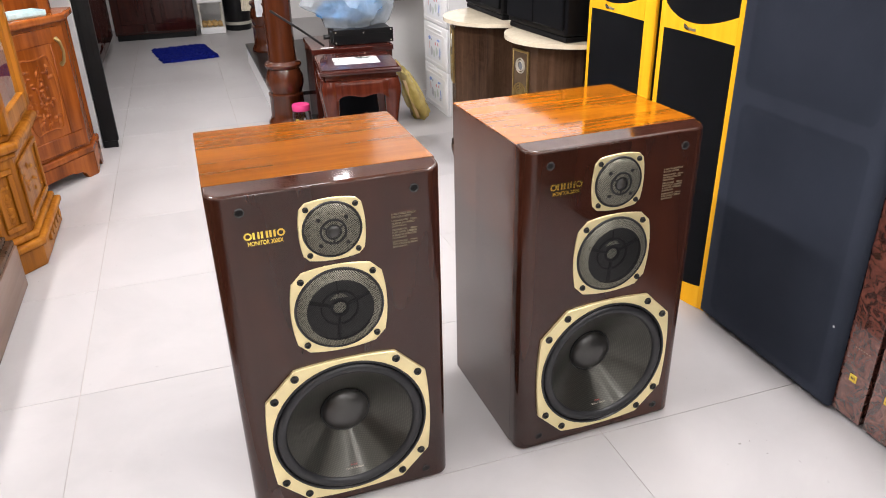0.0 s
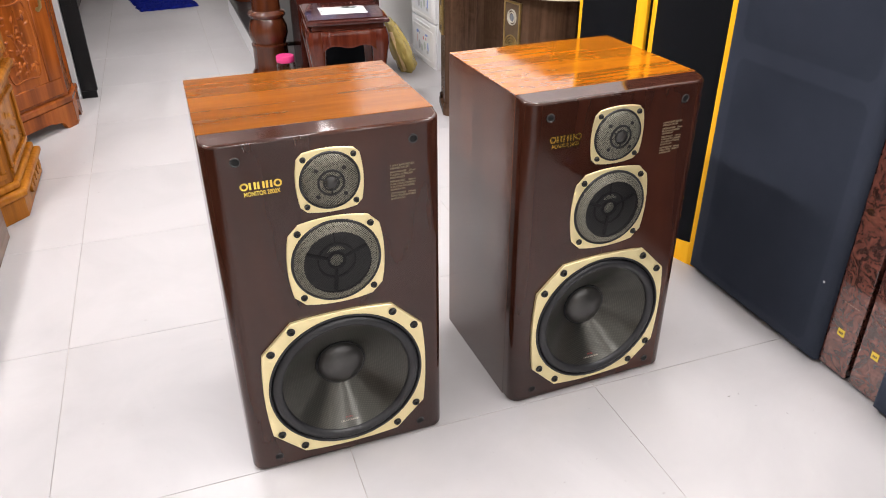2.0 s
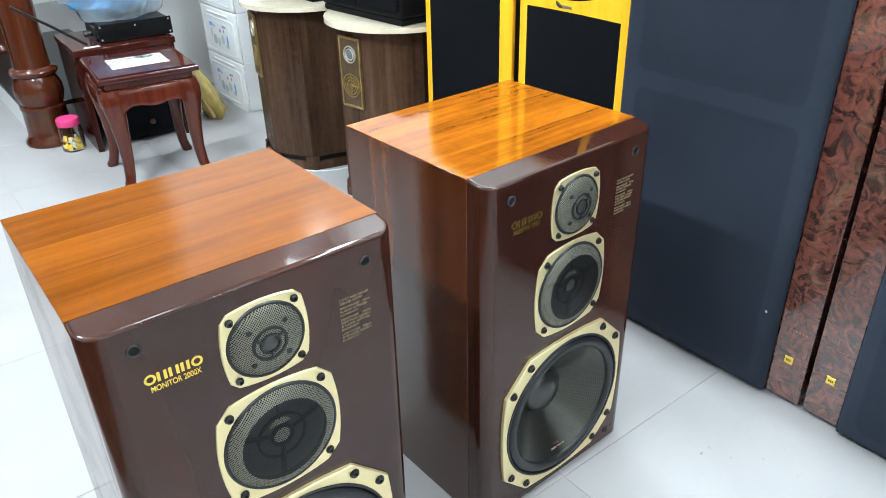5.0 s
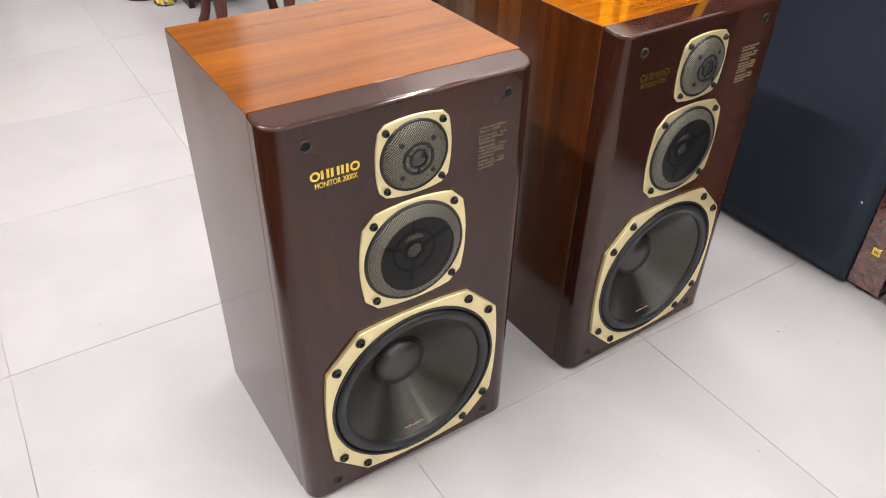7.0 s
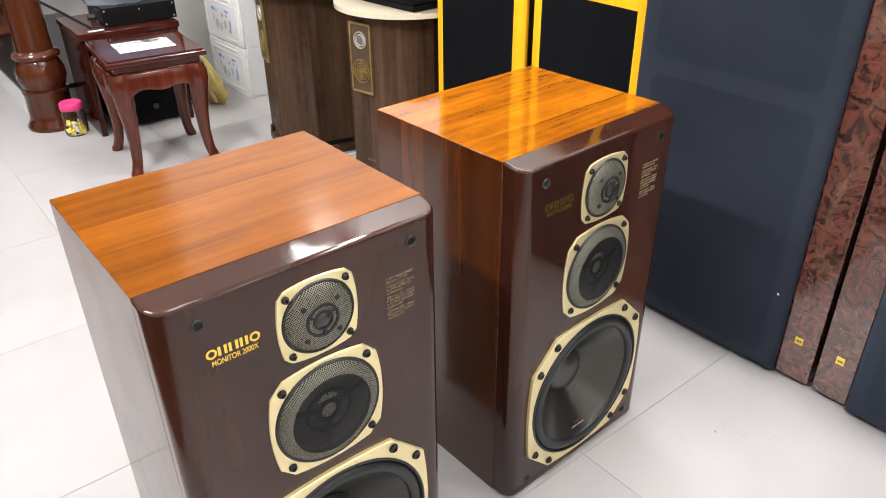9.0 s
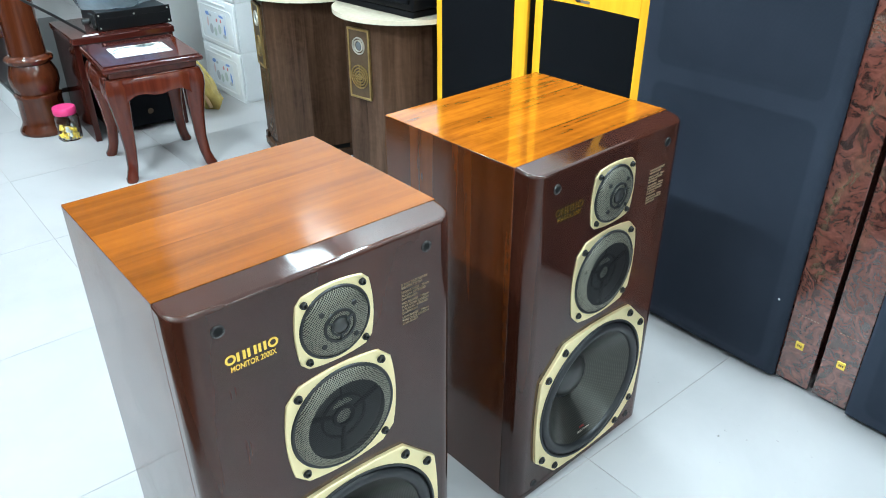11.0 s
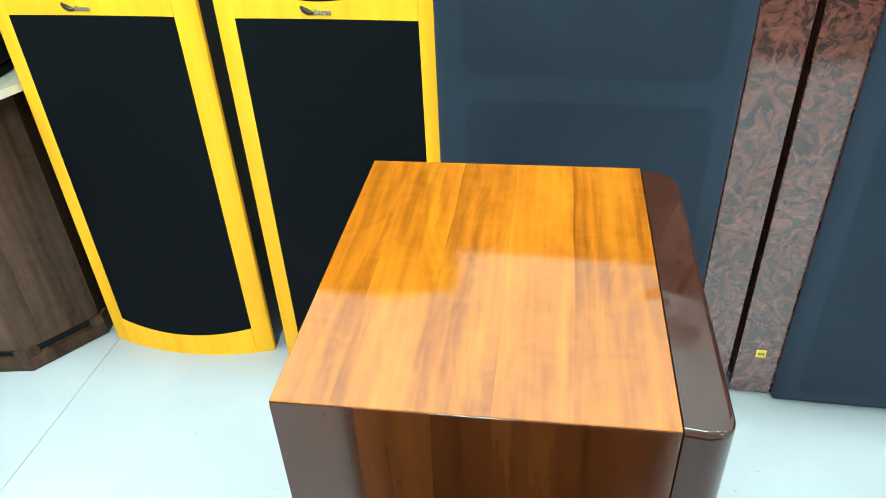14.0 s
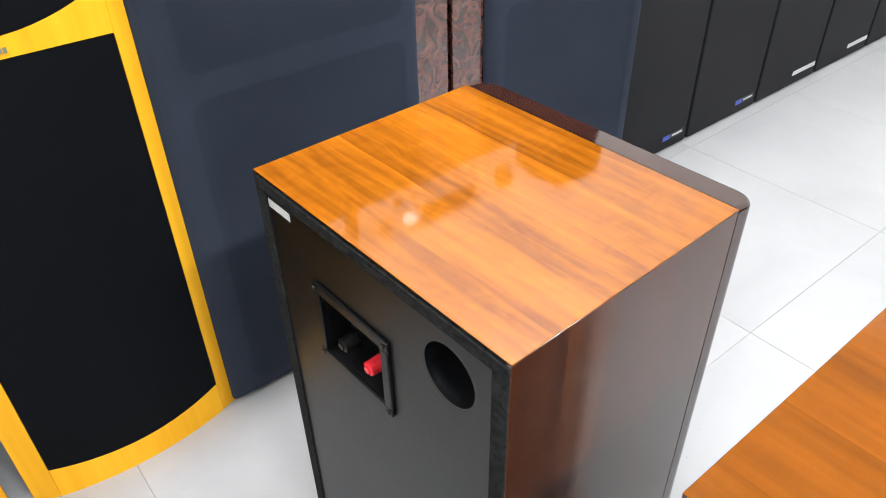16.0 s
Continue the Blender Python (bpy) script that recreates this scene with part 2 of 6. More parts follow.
def carbon(name):
    """Woven carbon cone: near black, glossy, with a fine two-way weave."""
    m, nt, b = mat(name)
    vec = coords(nt, shift=False)
    w1 = node(nt, "ShaderNodeTexWave", Scale=95.0)
    w2 = node(nt, "ShaderNodeTexWave", Scale=95.0)
    w1.bands_direction, w2.bands_direction = "X", "Z"
    nt.links.new(vec, w1.inputs["Vector"])
    nt.links.new(vec, w2.inputs["Vector"])
    weave = math_node(nt, "MULTIPLY", w1.outputs["Fac"], w2.outputs["Fac"])
    cloudy = noise_tex(nt, vec, 18.0, 3)
    col = ramp(nt, math_node(nt, "ADD", math_node(nt, "MULTIPLY", weave, 0.7), math_node(nt, "MULTIPLY", cloudy, 0.3)), [(0.1, (0.045, 0.045, 0.038)), (0.8, (0.100, 0.097, 0.082))])
    nt.links.new(col, b.inputs["Base Color"])
    b.inputs["Roughness"].default_value = 0.28
    b.inputs["Specular IOR Level"].default_value = 1.0
    b.inputs["Metallic"].default_value = 0.7
    b.inputs["Anisotropic"].default_value = 0.85
    b.inputs["Anisotropic Rotation"].default_value = 0.25
    tan = nt.nodes.new("ShaderNodeTangent")
    tan.direction_type, tan.axis = "RADIAL", "Y"
    nt.links.new(tan.outputs[0], b.inputs["Tangent"])
    bump(nt, b, weave, 0.035, 0.0006)
    return m


def tile_mat(name):
    """Glazed white floor tile with faint grey clouds and scuffs; each tile a little different."""
    m, nt, b = mat(name)
    vec = coords(nt)
    cloud, fine, scuff = noise_tex(nt, vec, 2.2, 5, 0.6, 0.6), noise_tex(nt, vec, 60, 3), noise_tex(nt, vec, 9.0, 6, 0.7, 1.5)
    base = ramp(nt, cloud, [(0.3, (0.386, 0.375, 0.375)), (0.6, (0.440, 0.428, 0.428))])
    base = mixc(nt, ramp(nt, scuff, [(0.66, (0, 0, 0)), (0.8, (0.35, 0.35, 0.35))]), base, (0.49, 0.465, 0.435))
    speck = noise_tex(nt, vec, 85.0, 2, 0.5, 0.4)
    patch = noise_tex(nt, vec, 4.5, 2)
    dirt = math_node(nt, "MULTIPLY", ramp(nt, speck, [(0.735, (0, 0, 0)), (0.77, (1, 1, 1))]), ramp(nt, patch, [(0.50, (0, 0, 0)), (0.62, (0.75, 0.75, 0.75))]))
    base = mixc(nt, dirt, base, (0.16, 0.145, 0.13))
    info = nt.nodes.new("ShaderNodeObjectInfo")
    tint = ramp(nt, info.outputs["Random"], [(0.0, (0.95, 0.95, 0.95)), (1.0, (1.0, 0.995, 0.99))])
    nt.links.new(mixc(nt, 1.0, base, tint, "MULTIPLY"), b.inputs["Base Color"])
    rr = nt.nodes.new("ShaderNodeMapRange")
    rr.inputs[3].default_value, rr.inputs[4].default_value = 0.30, 0.44
    nt.links.new(cloud, rr.inputs[0])
    nt.links.new(rr.outputs[0], b.inputs["Roughness"])
    bump(nt, b, fine, 0.008, 0.0006)
    return m


def glass(name, colour=(1, 1, 1), rough=0.02):
    m, nt, b = mat(name)
    b.inputs["Base Color"].default_value = (*colour, 1)
    b.inputs["Transmission Weight"].default_value = 1.0
    b.inputs["Roughness"].default_value = rough
    b.inputs["IOR"].default_value = 1.45
    return m


VENEER_TOP = wood("veneer_top", (0.140, 0.037, 0.0016), (0.295, 0.087, 0.0030), (0.46, 0.153, 0.0058), "x", 0.066, 80.0, 3.6, 0.6, 1.0, 0.055, 0.56, "y", 1.57, 0.13, 0.13, 0.2, 0.13, 0.03)
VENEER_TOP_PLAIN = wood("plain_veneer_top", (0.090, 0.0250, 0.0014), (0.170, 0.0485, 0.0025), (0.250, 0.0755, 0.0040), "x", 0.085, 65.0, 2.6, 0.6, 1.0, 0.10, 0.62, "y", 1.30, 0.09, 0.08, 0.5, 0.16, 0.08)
# side veneer: the top's wood with the weaker side light painted in darker
VENEER_SIDE_SHADED = wood("veneer_side_shaded", (0.023, 0.0058, 0.0013), (0.060, 0.0153, 0.0032), (0.118, 0.033, 0.0066), "z", 0.062, 55.0, 1.6, 0.6, 1.0, 0.12, 0.64, "y", 1.66, 0.10, 0.06, 0.2, 0.16, 0.08)
LACQUER = wood("dark_lacquer", (0.019, 0.0060, 0.0035), (0.036, 0.0108, 0.0061), (0.058, 0.0168, 0.0090), "z", 0.0, 26.0, 1.6, 0.6, 1.0, 0.05, 0.86, "y", 1.53, 0.0, 0.0, 0.22, 0.0, 0.12)
CHAMPAGNE = plain("champagne_metal", (0.88, 0.755, 0.42), 0.34, 0.62, 0.0, 0.04, 30.0, 0.03)
BLACK_METAL = plain("black_metal", (0.02, 0.02, 0.02), 0.35, 0.3, 0.0, 0.2)
RUBBER = plain("black_rubber", (0.013, 0.0135, 0.0155), 0.38, 0.0, 0.0, 0.2, 20.0, 0.03, spec=0.5)
CARBON = carbon("woven_carbon")
CAP = plain("dust_cap_black", (0.022, 0.021, 0.019), 0.30, 0.0, 0.0, 0.1, 20.0, 0.0, spec=0.8)
MESH = wire_mesh("wire_mesh", (0.30, 0.29, 0.23), 0.0036, 0.74)
DEEP = plain("driver_black", (0.006, 0.006, 0.006), 0.6, spec=0.25)
SILVER = plain("silver_metal", (0.62, 0.60, 0.52), 0.4, 0.7)
GOLD = plain("gold_print", (0.98, 0.70, 0.12), 0.20, 1.0, 0.0, 0.05)
PALE_GOLD = plain("pale_gold_print", (0.33, 0.265, 0.165), 0.5, 0.5, 0.0, 0.05)
RED = plain("red_plastic", (0.65, 0.02, 0.03), 0.35)
BACK_BLACK = plain("black_paint", (0.0040, 0.0040, 0.0045), 0.36, 0.0, 0.0, 0.35, 7.0, 0.2, spec=0.36)
FELT = plain("rough_black_edge", (0.020, 0.020, 0.020), 0.95, 0.0, 0.0, 0.9, 160.0, 1.0, spec=0.1)
BLACK_PLASTIC = plain("black_plastic", (0.005, 0.005, 0.0055), 0.35, 0.0, 0.0, 0.15, spec=0.25)
LABEL_WHITE = plain("paper_label", (0.6, 0.6, 0.6), 0.5)
YELLOW = wood("yellow_stained_maple", (0.78, 0.36, 0.012), (0.92, 0.455, 0.018), (0.99, 0.54, 0.028), "z", 0.0, 40.0, 2.0, 0.7, 0.12, 0.1, 0.5)
BLACK_CLOTH = cloth("black_cloth", (0.0034, 0.0039, 0.0053), 1100.0, 0.0, 0.08)
BROWN_CLOTH = cloth("brown_black_cloth", (0.0130, 0.0125, 0.0140), 900.0, 0.02)
BURL = burl("burl_veneer")
WALNUT = wood("walnut", (0.019, 0.0095, 0.0055), (0.064, 0.035, 0.0205), (0.122, 0.070, 0.043), "z", 0.11, 55.0, 2.0, 0.6, 0.35, 0.2, 0.62, "y", 1.5, 0.10, 0.12)
LIGHT_BROWN = wood("brown_veneer", (0.11, 0.062, 0.042), (0.20, 0.120, 0.085), (0.27, 0.170, 0.125), "y", 0.0, 45.0, 1.6, 0.5, 0.8, 0.12, 0.7)
MARBLE = plain("cream_marble", (0.66, 0.58, 0.44), 0.2, 0.0, 0.3, 0.16, 5.0, 0.02)
BRASS = plain("aged_brass", (0.34, 0.24, 0.09), 0.42, 0.8, 0.0, 0.25, 30.0)
BRONZE = plain("bronze_plate", (0.10, 0.065, 0.035), 0.5, 0.4, 0.0, 0.25, 30.0)
ROSEWOOD = wood("rosewood", (0.020, 0.004, 0.002), (0.072, 0.0135, 0.0068), (0.125, 0.028, 0.0130), "z", 0.0, 40.0, 2.0, 0.6, 1.0, 0.08, 0.5)
ROSEWOOD_X = wood("rosewood_flat", (0.018, 0.003, 0.002), (0.050, 0.009, 0.006), (0.085, 0.018, 0.010), "x", 0.0, 40.0, 2.0, 0.6, 1.0, 0.06, 0.5)
DARK_WOOD = wood("dark_mahogany", (0.010, 0.002, 0.0015), (0.030, 0.006, 0.004), (0.055, 0.012, 0.007), "z", 0.0, 40.0, 2.0, 0.6, 0.7, 0.08, 0.5)
OAK = wood("golden_oak", (0.14, 0.040, 0.003), (0.31, 0.108, 0.010), (0.44, 0.18, 0.022), "z", 0.0, 45.0, 2.0, 0.6, 0.45, 0.10, 0.5)
RED_OAK = wood("red_brown_oak", (0.080, 0.017, 0.0026), (0.250, 0.062, 0.0095), (0.40, 0.120, 0.021), "z", 0.0, 45.0, 2.0, 0.6, 0.6, 0.10, 0.6)
WHITE_PLASTIC = plain("white_plastic", (0.80, 0.80, 0.80), 0.35, 0.0, 0.0, 0.04, 8.0, 0.02)
TILE = tile_mat("white_floor_tile")
GROUT = plain("grey_grout", (0.36, 0.325, 0.295), 0.85, 0.0, 0.0, 0.48, 2.6, 0.2)
WALL = plain("white_wall_paint", (0.84, 0.83, 0.81), 0.7, 0.0, 0.0, 0.03, 3.0, 0.1)
CEIL = plain("white_ceiling_paint", (0.82, 0.82, 0.81), 0.8, 0.0, 0.0, 0.02, 3.0, 0.1)
BASEBOARD = plain("grey_skirting_tile", (0.22, 0.20, 0.19), 0.35, 0.0, 0.0, 0.15, 8.0, 0.05)
GRANITE = plain("black_granite", (0.006, 0.0058, 0.0062), 0.32, 0.0, 0.0, 0.5, 60.0, 0.02, spec=0.3)
RUG_BLUE = plain("blue_rug", (0.003, 0.008, 0.13), 0.95, 0.0, 0.0, 0.5, 50.0, 1.0, spec=0.1)
CLEAR = glass("clear_glass")
JAR_PLASTIC = glass("clear_plastic", (0.95, 0.96, 0.97), 0.08)
PINK = plain("pink_plastic", (0.75, 0.05, 0.22), 0.4)
SWEET_YELLOW = plain("yellow_wrapper", (0.90, 0.58, 0.06), 0.45, 0.0, 0.0, 0.3, 40.0)
VEINED, nt_, b_ = mat("veined_white_marble")
vec_ = coords(nt_)
vein_ = noise_tex(nt_, vec_, 6.0, 2, 0.5, 1.2)
band_ = math_node(nt_, "ABSOLUTE", math_node(nt_, "SUBTRACT", vein_, 0.5))
nt_.links.new(ramp(nt_, band_, [(0.0, (0.10, 0.11, 0.10)), (0.020, (0.30, 0.31, 0.29)), (0.045, (0.80, 0.81, 0.79))]), b_.inputs["Base Color"])
b_.inputs["Roughness"].default_value = 0.15


# ---- mesh helpers ----
def soften(bm, width):
    """Shade rounded edges of that width smoothly; the flat faces between them stay flat."""
    for f in bm.faces:
        if min(e.calc_length() for e in f.edges) < width * 1.3:
            f.smooth = True


def add_box(bm, x0, x1, y0, y1, z0, z1, bev=0.0, seg=2):
    vs = [bm.verts.new((x, y, z)) for z in (z0, z1) for y in (y0, y1) for x in (x0, x1)]
    faces = [bm.faces.new([vs[i] for i in f]) for f in ((0, 2, 3, 1), (4, 5, 7, 6), (0, 1, 5, 4), (2, 6, 7, 3), (0, 4, 6, 2), (1, 3, 7, 5))]
    if bev:
        edges = list({e for f in faces for e in f.edges})
        bmesh.ops.bevel(bm, geom=edges, offset=bev, segments=seg, profile=0.5, affect="EDGES")
        soften(bm, bev)
    return bm


def box(*a, **k):
    return add_box(bmesh.new(), *a, **k)


def add_prism(bm, poly, z0, z1, bev=0.0, seg=2):
    """A plan polygon, counter-clockwise, raised from z0 to z1."""
    low, top = [bm.verts.new((x, y, z0)) for x, y in poly], [bm.verts.new((x, y, z1)) for x, y in poly]
    n = len(poly)
    faces = [bm.faces.new(low[::-1]), bm.faces.new(top)] + [bm.faces.new((low[i], low[(i + 1) % n], top[(i + 1) % n], top[i])) for i in range(n)]
    if bev:
        bmesh.ops.bevel(bm, geom=list(faces[0].edges) + list(faces[1].edges), offset=bev, segments=seg, profile=0.5, affect="EDGES")
        soften(bm, bev)
        if n > 12:
            for f in bm.faces:
                f.smooth = len(f.verts) == 4
    return bm


def prism(*a, **k):
    return add_prism(bmesh.new(), *a, **k)


def add_lathe(bm, profile, seg=32, axis="z", at=(0, 0, 0), close=True):
    """A profile of (radius, height) turned about an axis. axis y: the height runs backwards, along +y."""
    rings = []
    for r, h in profile:
        ring = []
        for i in range(seg):
            a = 2 * math.pi * i / seg
            c, s = r * math.cos(a), r * math.sin(a)
            p = (c, s, h) if axis == "z" else (c, h, s) if axis == "y" else (h, c, s)
            ring.append(bm.verts.new(Vector(p) + Vector(at)))
        rings.append(ring)
    made = []
    for a, b in zip(rings, rings[1:]):
        made += [bm.faces.new((a[i], a[(i + 1) % seg], b[(i + 1) % seg], b[i])) for i in range(seg)]
    if close:
        for ring, r in ((rings[0], profile[0][0]), (rings[-1], profile[-1][0])):
            if r > 1e-5:
                made.append(bm.faces.new(ring))
    bmesh.ops.remove_doubles(bm, verts=[v for ring in rings for v in ring], dist=1e-5)
    return bm


def lathe(*a, **k):
    bm = add_lathe(bmesh.new(), *a, **k)
    bmesh.ops.recalc_face_normals(bm, faces=bm.faces)
    return bm


def tube(points, radius, seg=8, taper=None):
    """A round bar along a line of points."""
    bm = bmesh.new()
    pts = [Vector(p) for p in points]
    rings = []
    for i, p in enumerate(pts):
        d = (pts[min(i + 1, len(pts) - 1)] - pts[max(i - 1, 0)]).normalized()
        u = d.cross(Vector((0.3, 0.2, 1)) if abs(d.z) < 0.9 else Vector((1, 0, 0))).normalized()
        v = d.cross(u)
        r = radius if taper is None else taper[i]
        rings.append([bm.verts.new(p + r * (math.cos(2 * math.pi * k / seg) * u + math.sin(2 * math.pi * k / seg) * v)) for k in range(seg)])
    for a, b in zip(rings, rings[1:]):
        for k in range(seg):
            bm.faces.new((a[k], a[(k + 1) % seg], b[(k + 1) % seg], b[k]))
    bm.faces.new(rings[0])
    bm.faces.new(rings[-1])
    bmesh.ops.recalc_face_normals(bm, faces=bm.faces)
    return bm


def make_mesh(name, bm, material, smooth=True, fix=False):
    if fix:
        bmesh.ops.recalc_face_normals(bm, faces=bm.faces)
    if smooth and not any(f.smooth for f in bm.faces):
        for f in bm.faces:
            f.smooth = True
    me = bpy.data.meshes.new(name)
    bm.to_mesh(me)
    bm.free()
    me.materials.append(material)
    if smooth:
        keep = [p.use_smooth for p in me.polygons]
        me.set_sharp_from_angle(angle=radians(38))
        me.polygons.foreach_set("use_smooth", keep)
    return me


def part(name, bm, material, parent, label="", smooth=True, fix=False):
    ob = new(name, make_mesh(name, bm, material, smooth, fix))
    ob.parent = parent
    return tagged(ob, label)


def thing(name, label, category, group="", at=(0, 0, 0), yaw=0.0):
    ob = new(name)
    ob.empty_display_size = 0.05
    ob.matrix_world = pose(*at, 0, 0, yaw)
    return tagged(ob, label, category, group)


def solid(name, bm, material, label, category, group="", at=(0, 0, 0), yaw=0.0, kind="", smooth=True, fix=False):
    """A thing that is one mesh."""
    ob = new(name, make_mesh(name, bm, material, smooth, fix))
    ob.matrix_world = pose(*at, 0, 0, yaw)
    return tagged(ob, label, category, group, kind)


def lettering(name, text, size, parent, material, at, rot=(90, 0, 0), width=None, depth=0.0004, bold=0.0):
    """Raised letters in the built-in font; width: the length that the line is fitted to."""
    cu = bpy.data.curves.new(name, "FONT")
    cu.body, cu.size, cu.extrude, cu.offset = text, size, depth, bold
    ob = new(name, cu)
    bpy.context.view_layer.update()
    me = bpy.data.meshes.new_from_object(ob.evaluated_get(bpy.context.evaluated_depsgraph_get()))
    bpy.data.objects.remove(ob)
    xs = [v.co.x for v in me.vertices]
    if width and xs:
        k = width / (max(xs) - min(xs))
        for v in me.vertices:
            v.co.x = (v.co.x - min(xs)) * k
    me.materials.clear()
    me.materials.append(material)
    ob = new(name, me)
    ob.parent = parent
    ob.matrix_basis = pose(*at, *rot)
    return ob


def outline_radius(poly, a):
    """How far a closed outline lies from its middle in the direction a."""
    d, best = Vector((math.cos(a), math.sin(a))), 0.0
    for p, q in zip(poly, poly[1:] + poly[:1]):
        e = (q[0] - p[0], q[1] - p[1])
        det = d.x * -e[1] + d.y * e[0]
        if abs(det) > 1e-12:
            r = (p[0] * -e[1] + p[1] * e[0]) / det
            s = (d.x * p[1] - d.y * p[0]) / det
            if r > 0 and -1e-6 <= s <= 1 + 1e-6:
                best = max(best, r)
    return best


def bowed_frame(a, b, bow, hole, thick, cx, cz, seg=96):
    """A square plate with cut corners, sides bowed outwards by bow, and a round hole; it faces -y."""
    corners = [(b, -a), (b, a), (a, b), (-a, b), (-b, a), (-b, -a), (-a, -b), (a, -b)]
    poly = []
    for i, p in enumerate(corners):
        q = corners[(i + 1) % 8]
        poly.append(p)
        if i % 2 == 0:
            for k in range(1, 8):
                u = k / 8
                x, y = p[0] + (q[0] - p[0]) * u, p[1] + (q[1] - p[1]) * u
                f = bow * 4 * u * (1 - u)
                poly.append((x + (math.copysign(f, x) if abs(p[0] - q[0]) < 1e-9 else 0), y + (math.copysign(f, y) if abs(p[1] - q[1]) < 1e-9 else 0)))
    bm = bmesh.new()
    angles = sorted([2 * math.pi * i / seg for i in range(seg)] + [math.atan2(z, x) % (2 * math.pi) for x, z in corners])
    loops = [[], [], [], [], []]
    for ang in angles:
        r = outline_radius(poly, ang)
        for loop, rad, y in zip(loops, (r, r, r - 0.0012, hole, hole), (0.0, -thick + 0.0012, -thick, -thick, 0.0)):
            loop.append(bm.verts.new((cx + rad * math.cos(ang), y, cz + rad * math.sin(ang))))
    n = len(angles)
    for p, q in zip(loops, loops[1:]):
        for i in range(n):
            bm.faces.new((p[i], p[(i + 1) % n], q[(i + 1) % n], q[i]))
    bmesh.ops.recalc_face_normals(bm, faces=bm.faces)
    return bm


def bolt(bm, x, z, y, r=0.0055):
    """A cap screw with a socket, its head towards -y."""
    add_lathe(bm, [(r * 1.25, y), (r * 1.25, y - 0.0012), (r, y - 0.0016), (r, y - 0.0042), (r * 0.86, y - 0.005), (r * 0.5, y - 0.005), (r * 0.5, y - 0.002), (0, y - 0.002)], 14, "y", (x, 0, z), close=False)
    return bm


def crumpled(seed, size, squash, at, folds=9.0, rough=0.10, sub=4):
    bm = bmesh.new()
    bmesh.ops.create_icosphere(bm, subdivisions=sub, radius=1.0)
    for v in bm.verts:
        p = v.co.copy()
        k = 1 + rough * noise.noise(p * 2.1 + Vector((seed, 0, 0))) * 2 + rough * 0.6 * abs(noise.noise(p * folds * 0.6 + Vector((0, seed, 0)))) + rough * 0.3 * noise.noise(p * folds + Vector((0, 0, seed)))
        v.co = Vector((p.x * size * squash[0] * k, p.y * size * squash[1] * k, max(p.z, -0.80) * size * squash[2] * k + 0.8 * size * squash[2]))
        if p.z < -0.72:
            v.co.z = 0.0
    return bm


# ---- the large structure ----
X0, X1, Y0, Y1 = -1.6, 1.78, -3.6, 7.75
PITCH = 0.597
floor = solid("floor", box(X0 - 0.1, X1 + 0.1, Y0 - 0.1, Y1 + 0.1, -0.12, -0.0016), GROUT, "white glazed ceramic floor tiles with thin grey joints", "floor", kind="structure", smooth=False)
solid("ceiling", box(X0 - 0.1, X1 + 0.1, Y0 - 0.1, Y1 + 0.1, CEILING, CEILING + 0.12), CEIL, "plain white painted ceiling", "ceiling", kind="structure", smooth=False)
for nm, lim in (("wall_east", (X1, X1 + 0.1, Y0, Y1)), ("wall_west", (X0 - 0.1, X0, Y0, Y1)), ("wall_south", (X0 - 0.1, X1 + 0.1, Y0 - 0.1, Y0)), ("wall_north", (X0 - 0.1, X1 + 0.1, Y1, Y1 + 0.1)), ("wall_inner", (1.10, X1, 4.42, 4.52))):
    solid(nm, box(*lim, -0.0016, CEILING), WALL, "white painted plaster wall", "wall", kind="structure", smooth=False)
solid("baseboard", box(X1 - 0.012, X1, Y0, 4.42, -0.001, 0.11, bev=0.003), BASEBOARD, "grey tile skirting along the white wall", "baseboard", kind="structure")
# housings for the unseen lamps, the added fill ones too
for lx, ly, sx, sy, power, tilt in LAMPS:
    fixture = thing("ceiling_light", "white ceiling lamp housing out of view, some added as fill", "ceiling light", "ceiling lights", (lx, ly, CEILING - 0.07))
    if tilt:
        part("stem", box(-0.012, 0.012, -0.012, 0.012, -0.02, 0.0695), WHITE_PLASTIC, fixture)
        part("housing", box(-sx / 2 - 0.02, sx / 2 + 0.02, -sy / 2 - 0.03, sy / 2 + 0.03, 0.004, 0.045, bev=0.008), WHITE_PLASTIC, fixture).matrix_basis = pose(0, 0, -0.06, 0, -tilt, 0)
    else:
        part("housing", box(-sx / 2 - 0.03, sx / 2 + 0.03, -sy / 2 - 0.04, sy / 2 + 0.04, 0.012, 0.07, bev=0.008), WHITE_PLASTIC, fixture)

# housing for the added wall lamp
added_sconce = thing("wall_light", "added white wall lamp, unseen, brightening the corner", "wall light", at=ADDED_WALL_LAMP)
part("housing", box(-0.045, 0.008, -0.33, 0.33, -0.125, 0.125, bev=0.010), WHITE_PLASTIC, added_sconce)

# ---- the pair of monitor loudspeakers ----
W, H, D, FRONT = 0.415, 0.725, 0.3745, 0.0435


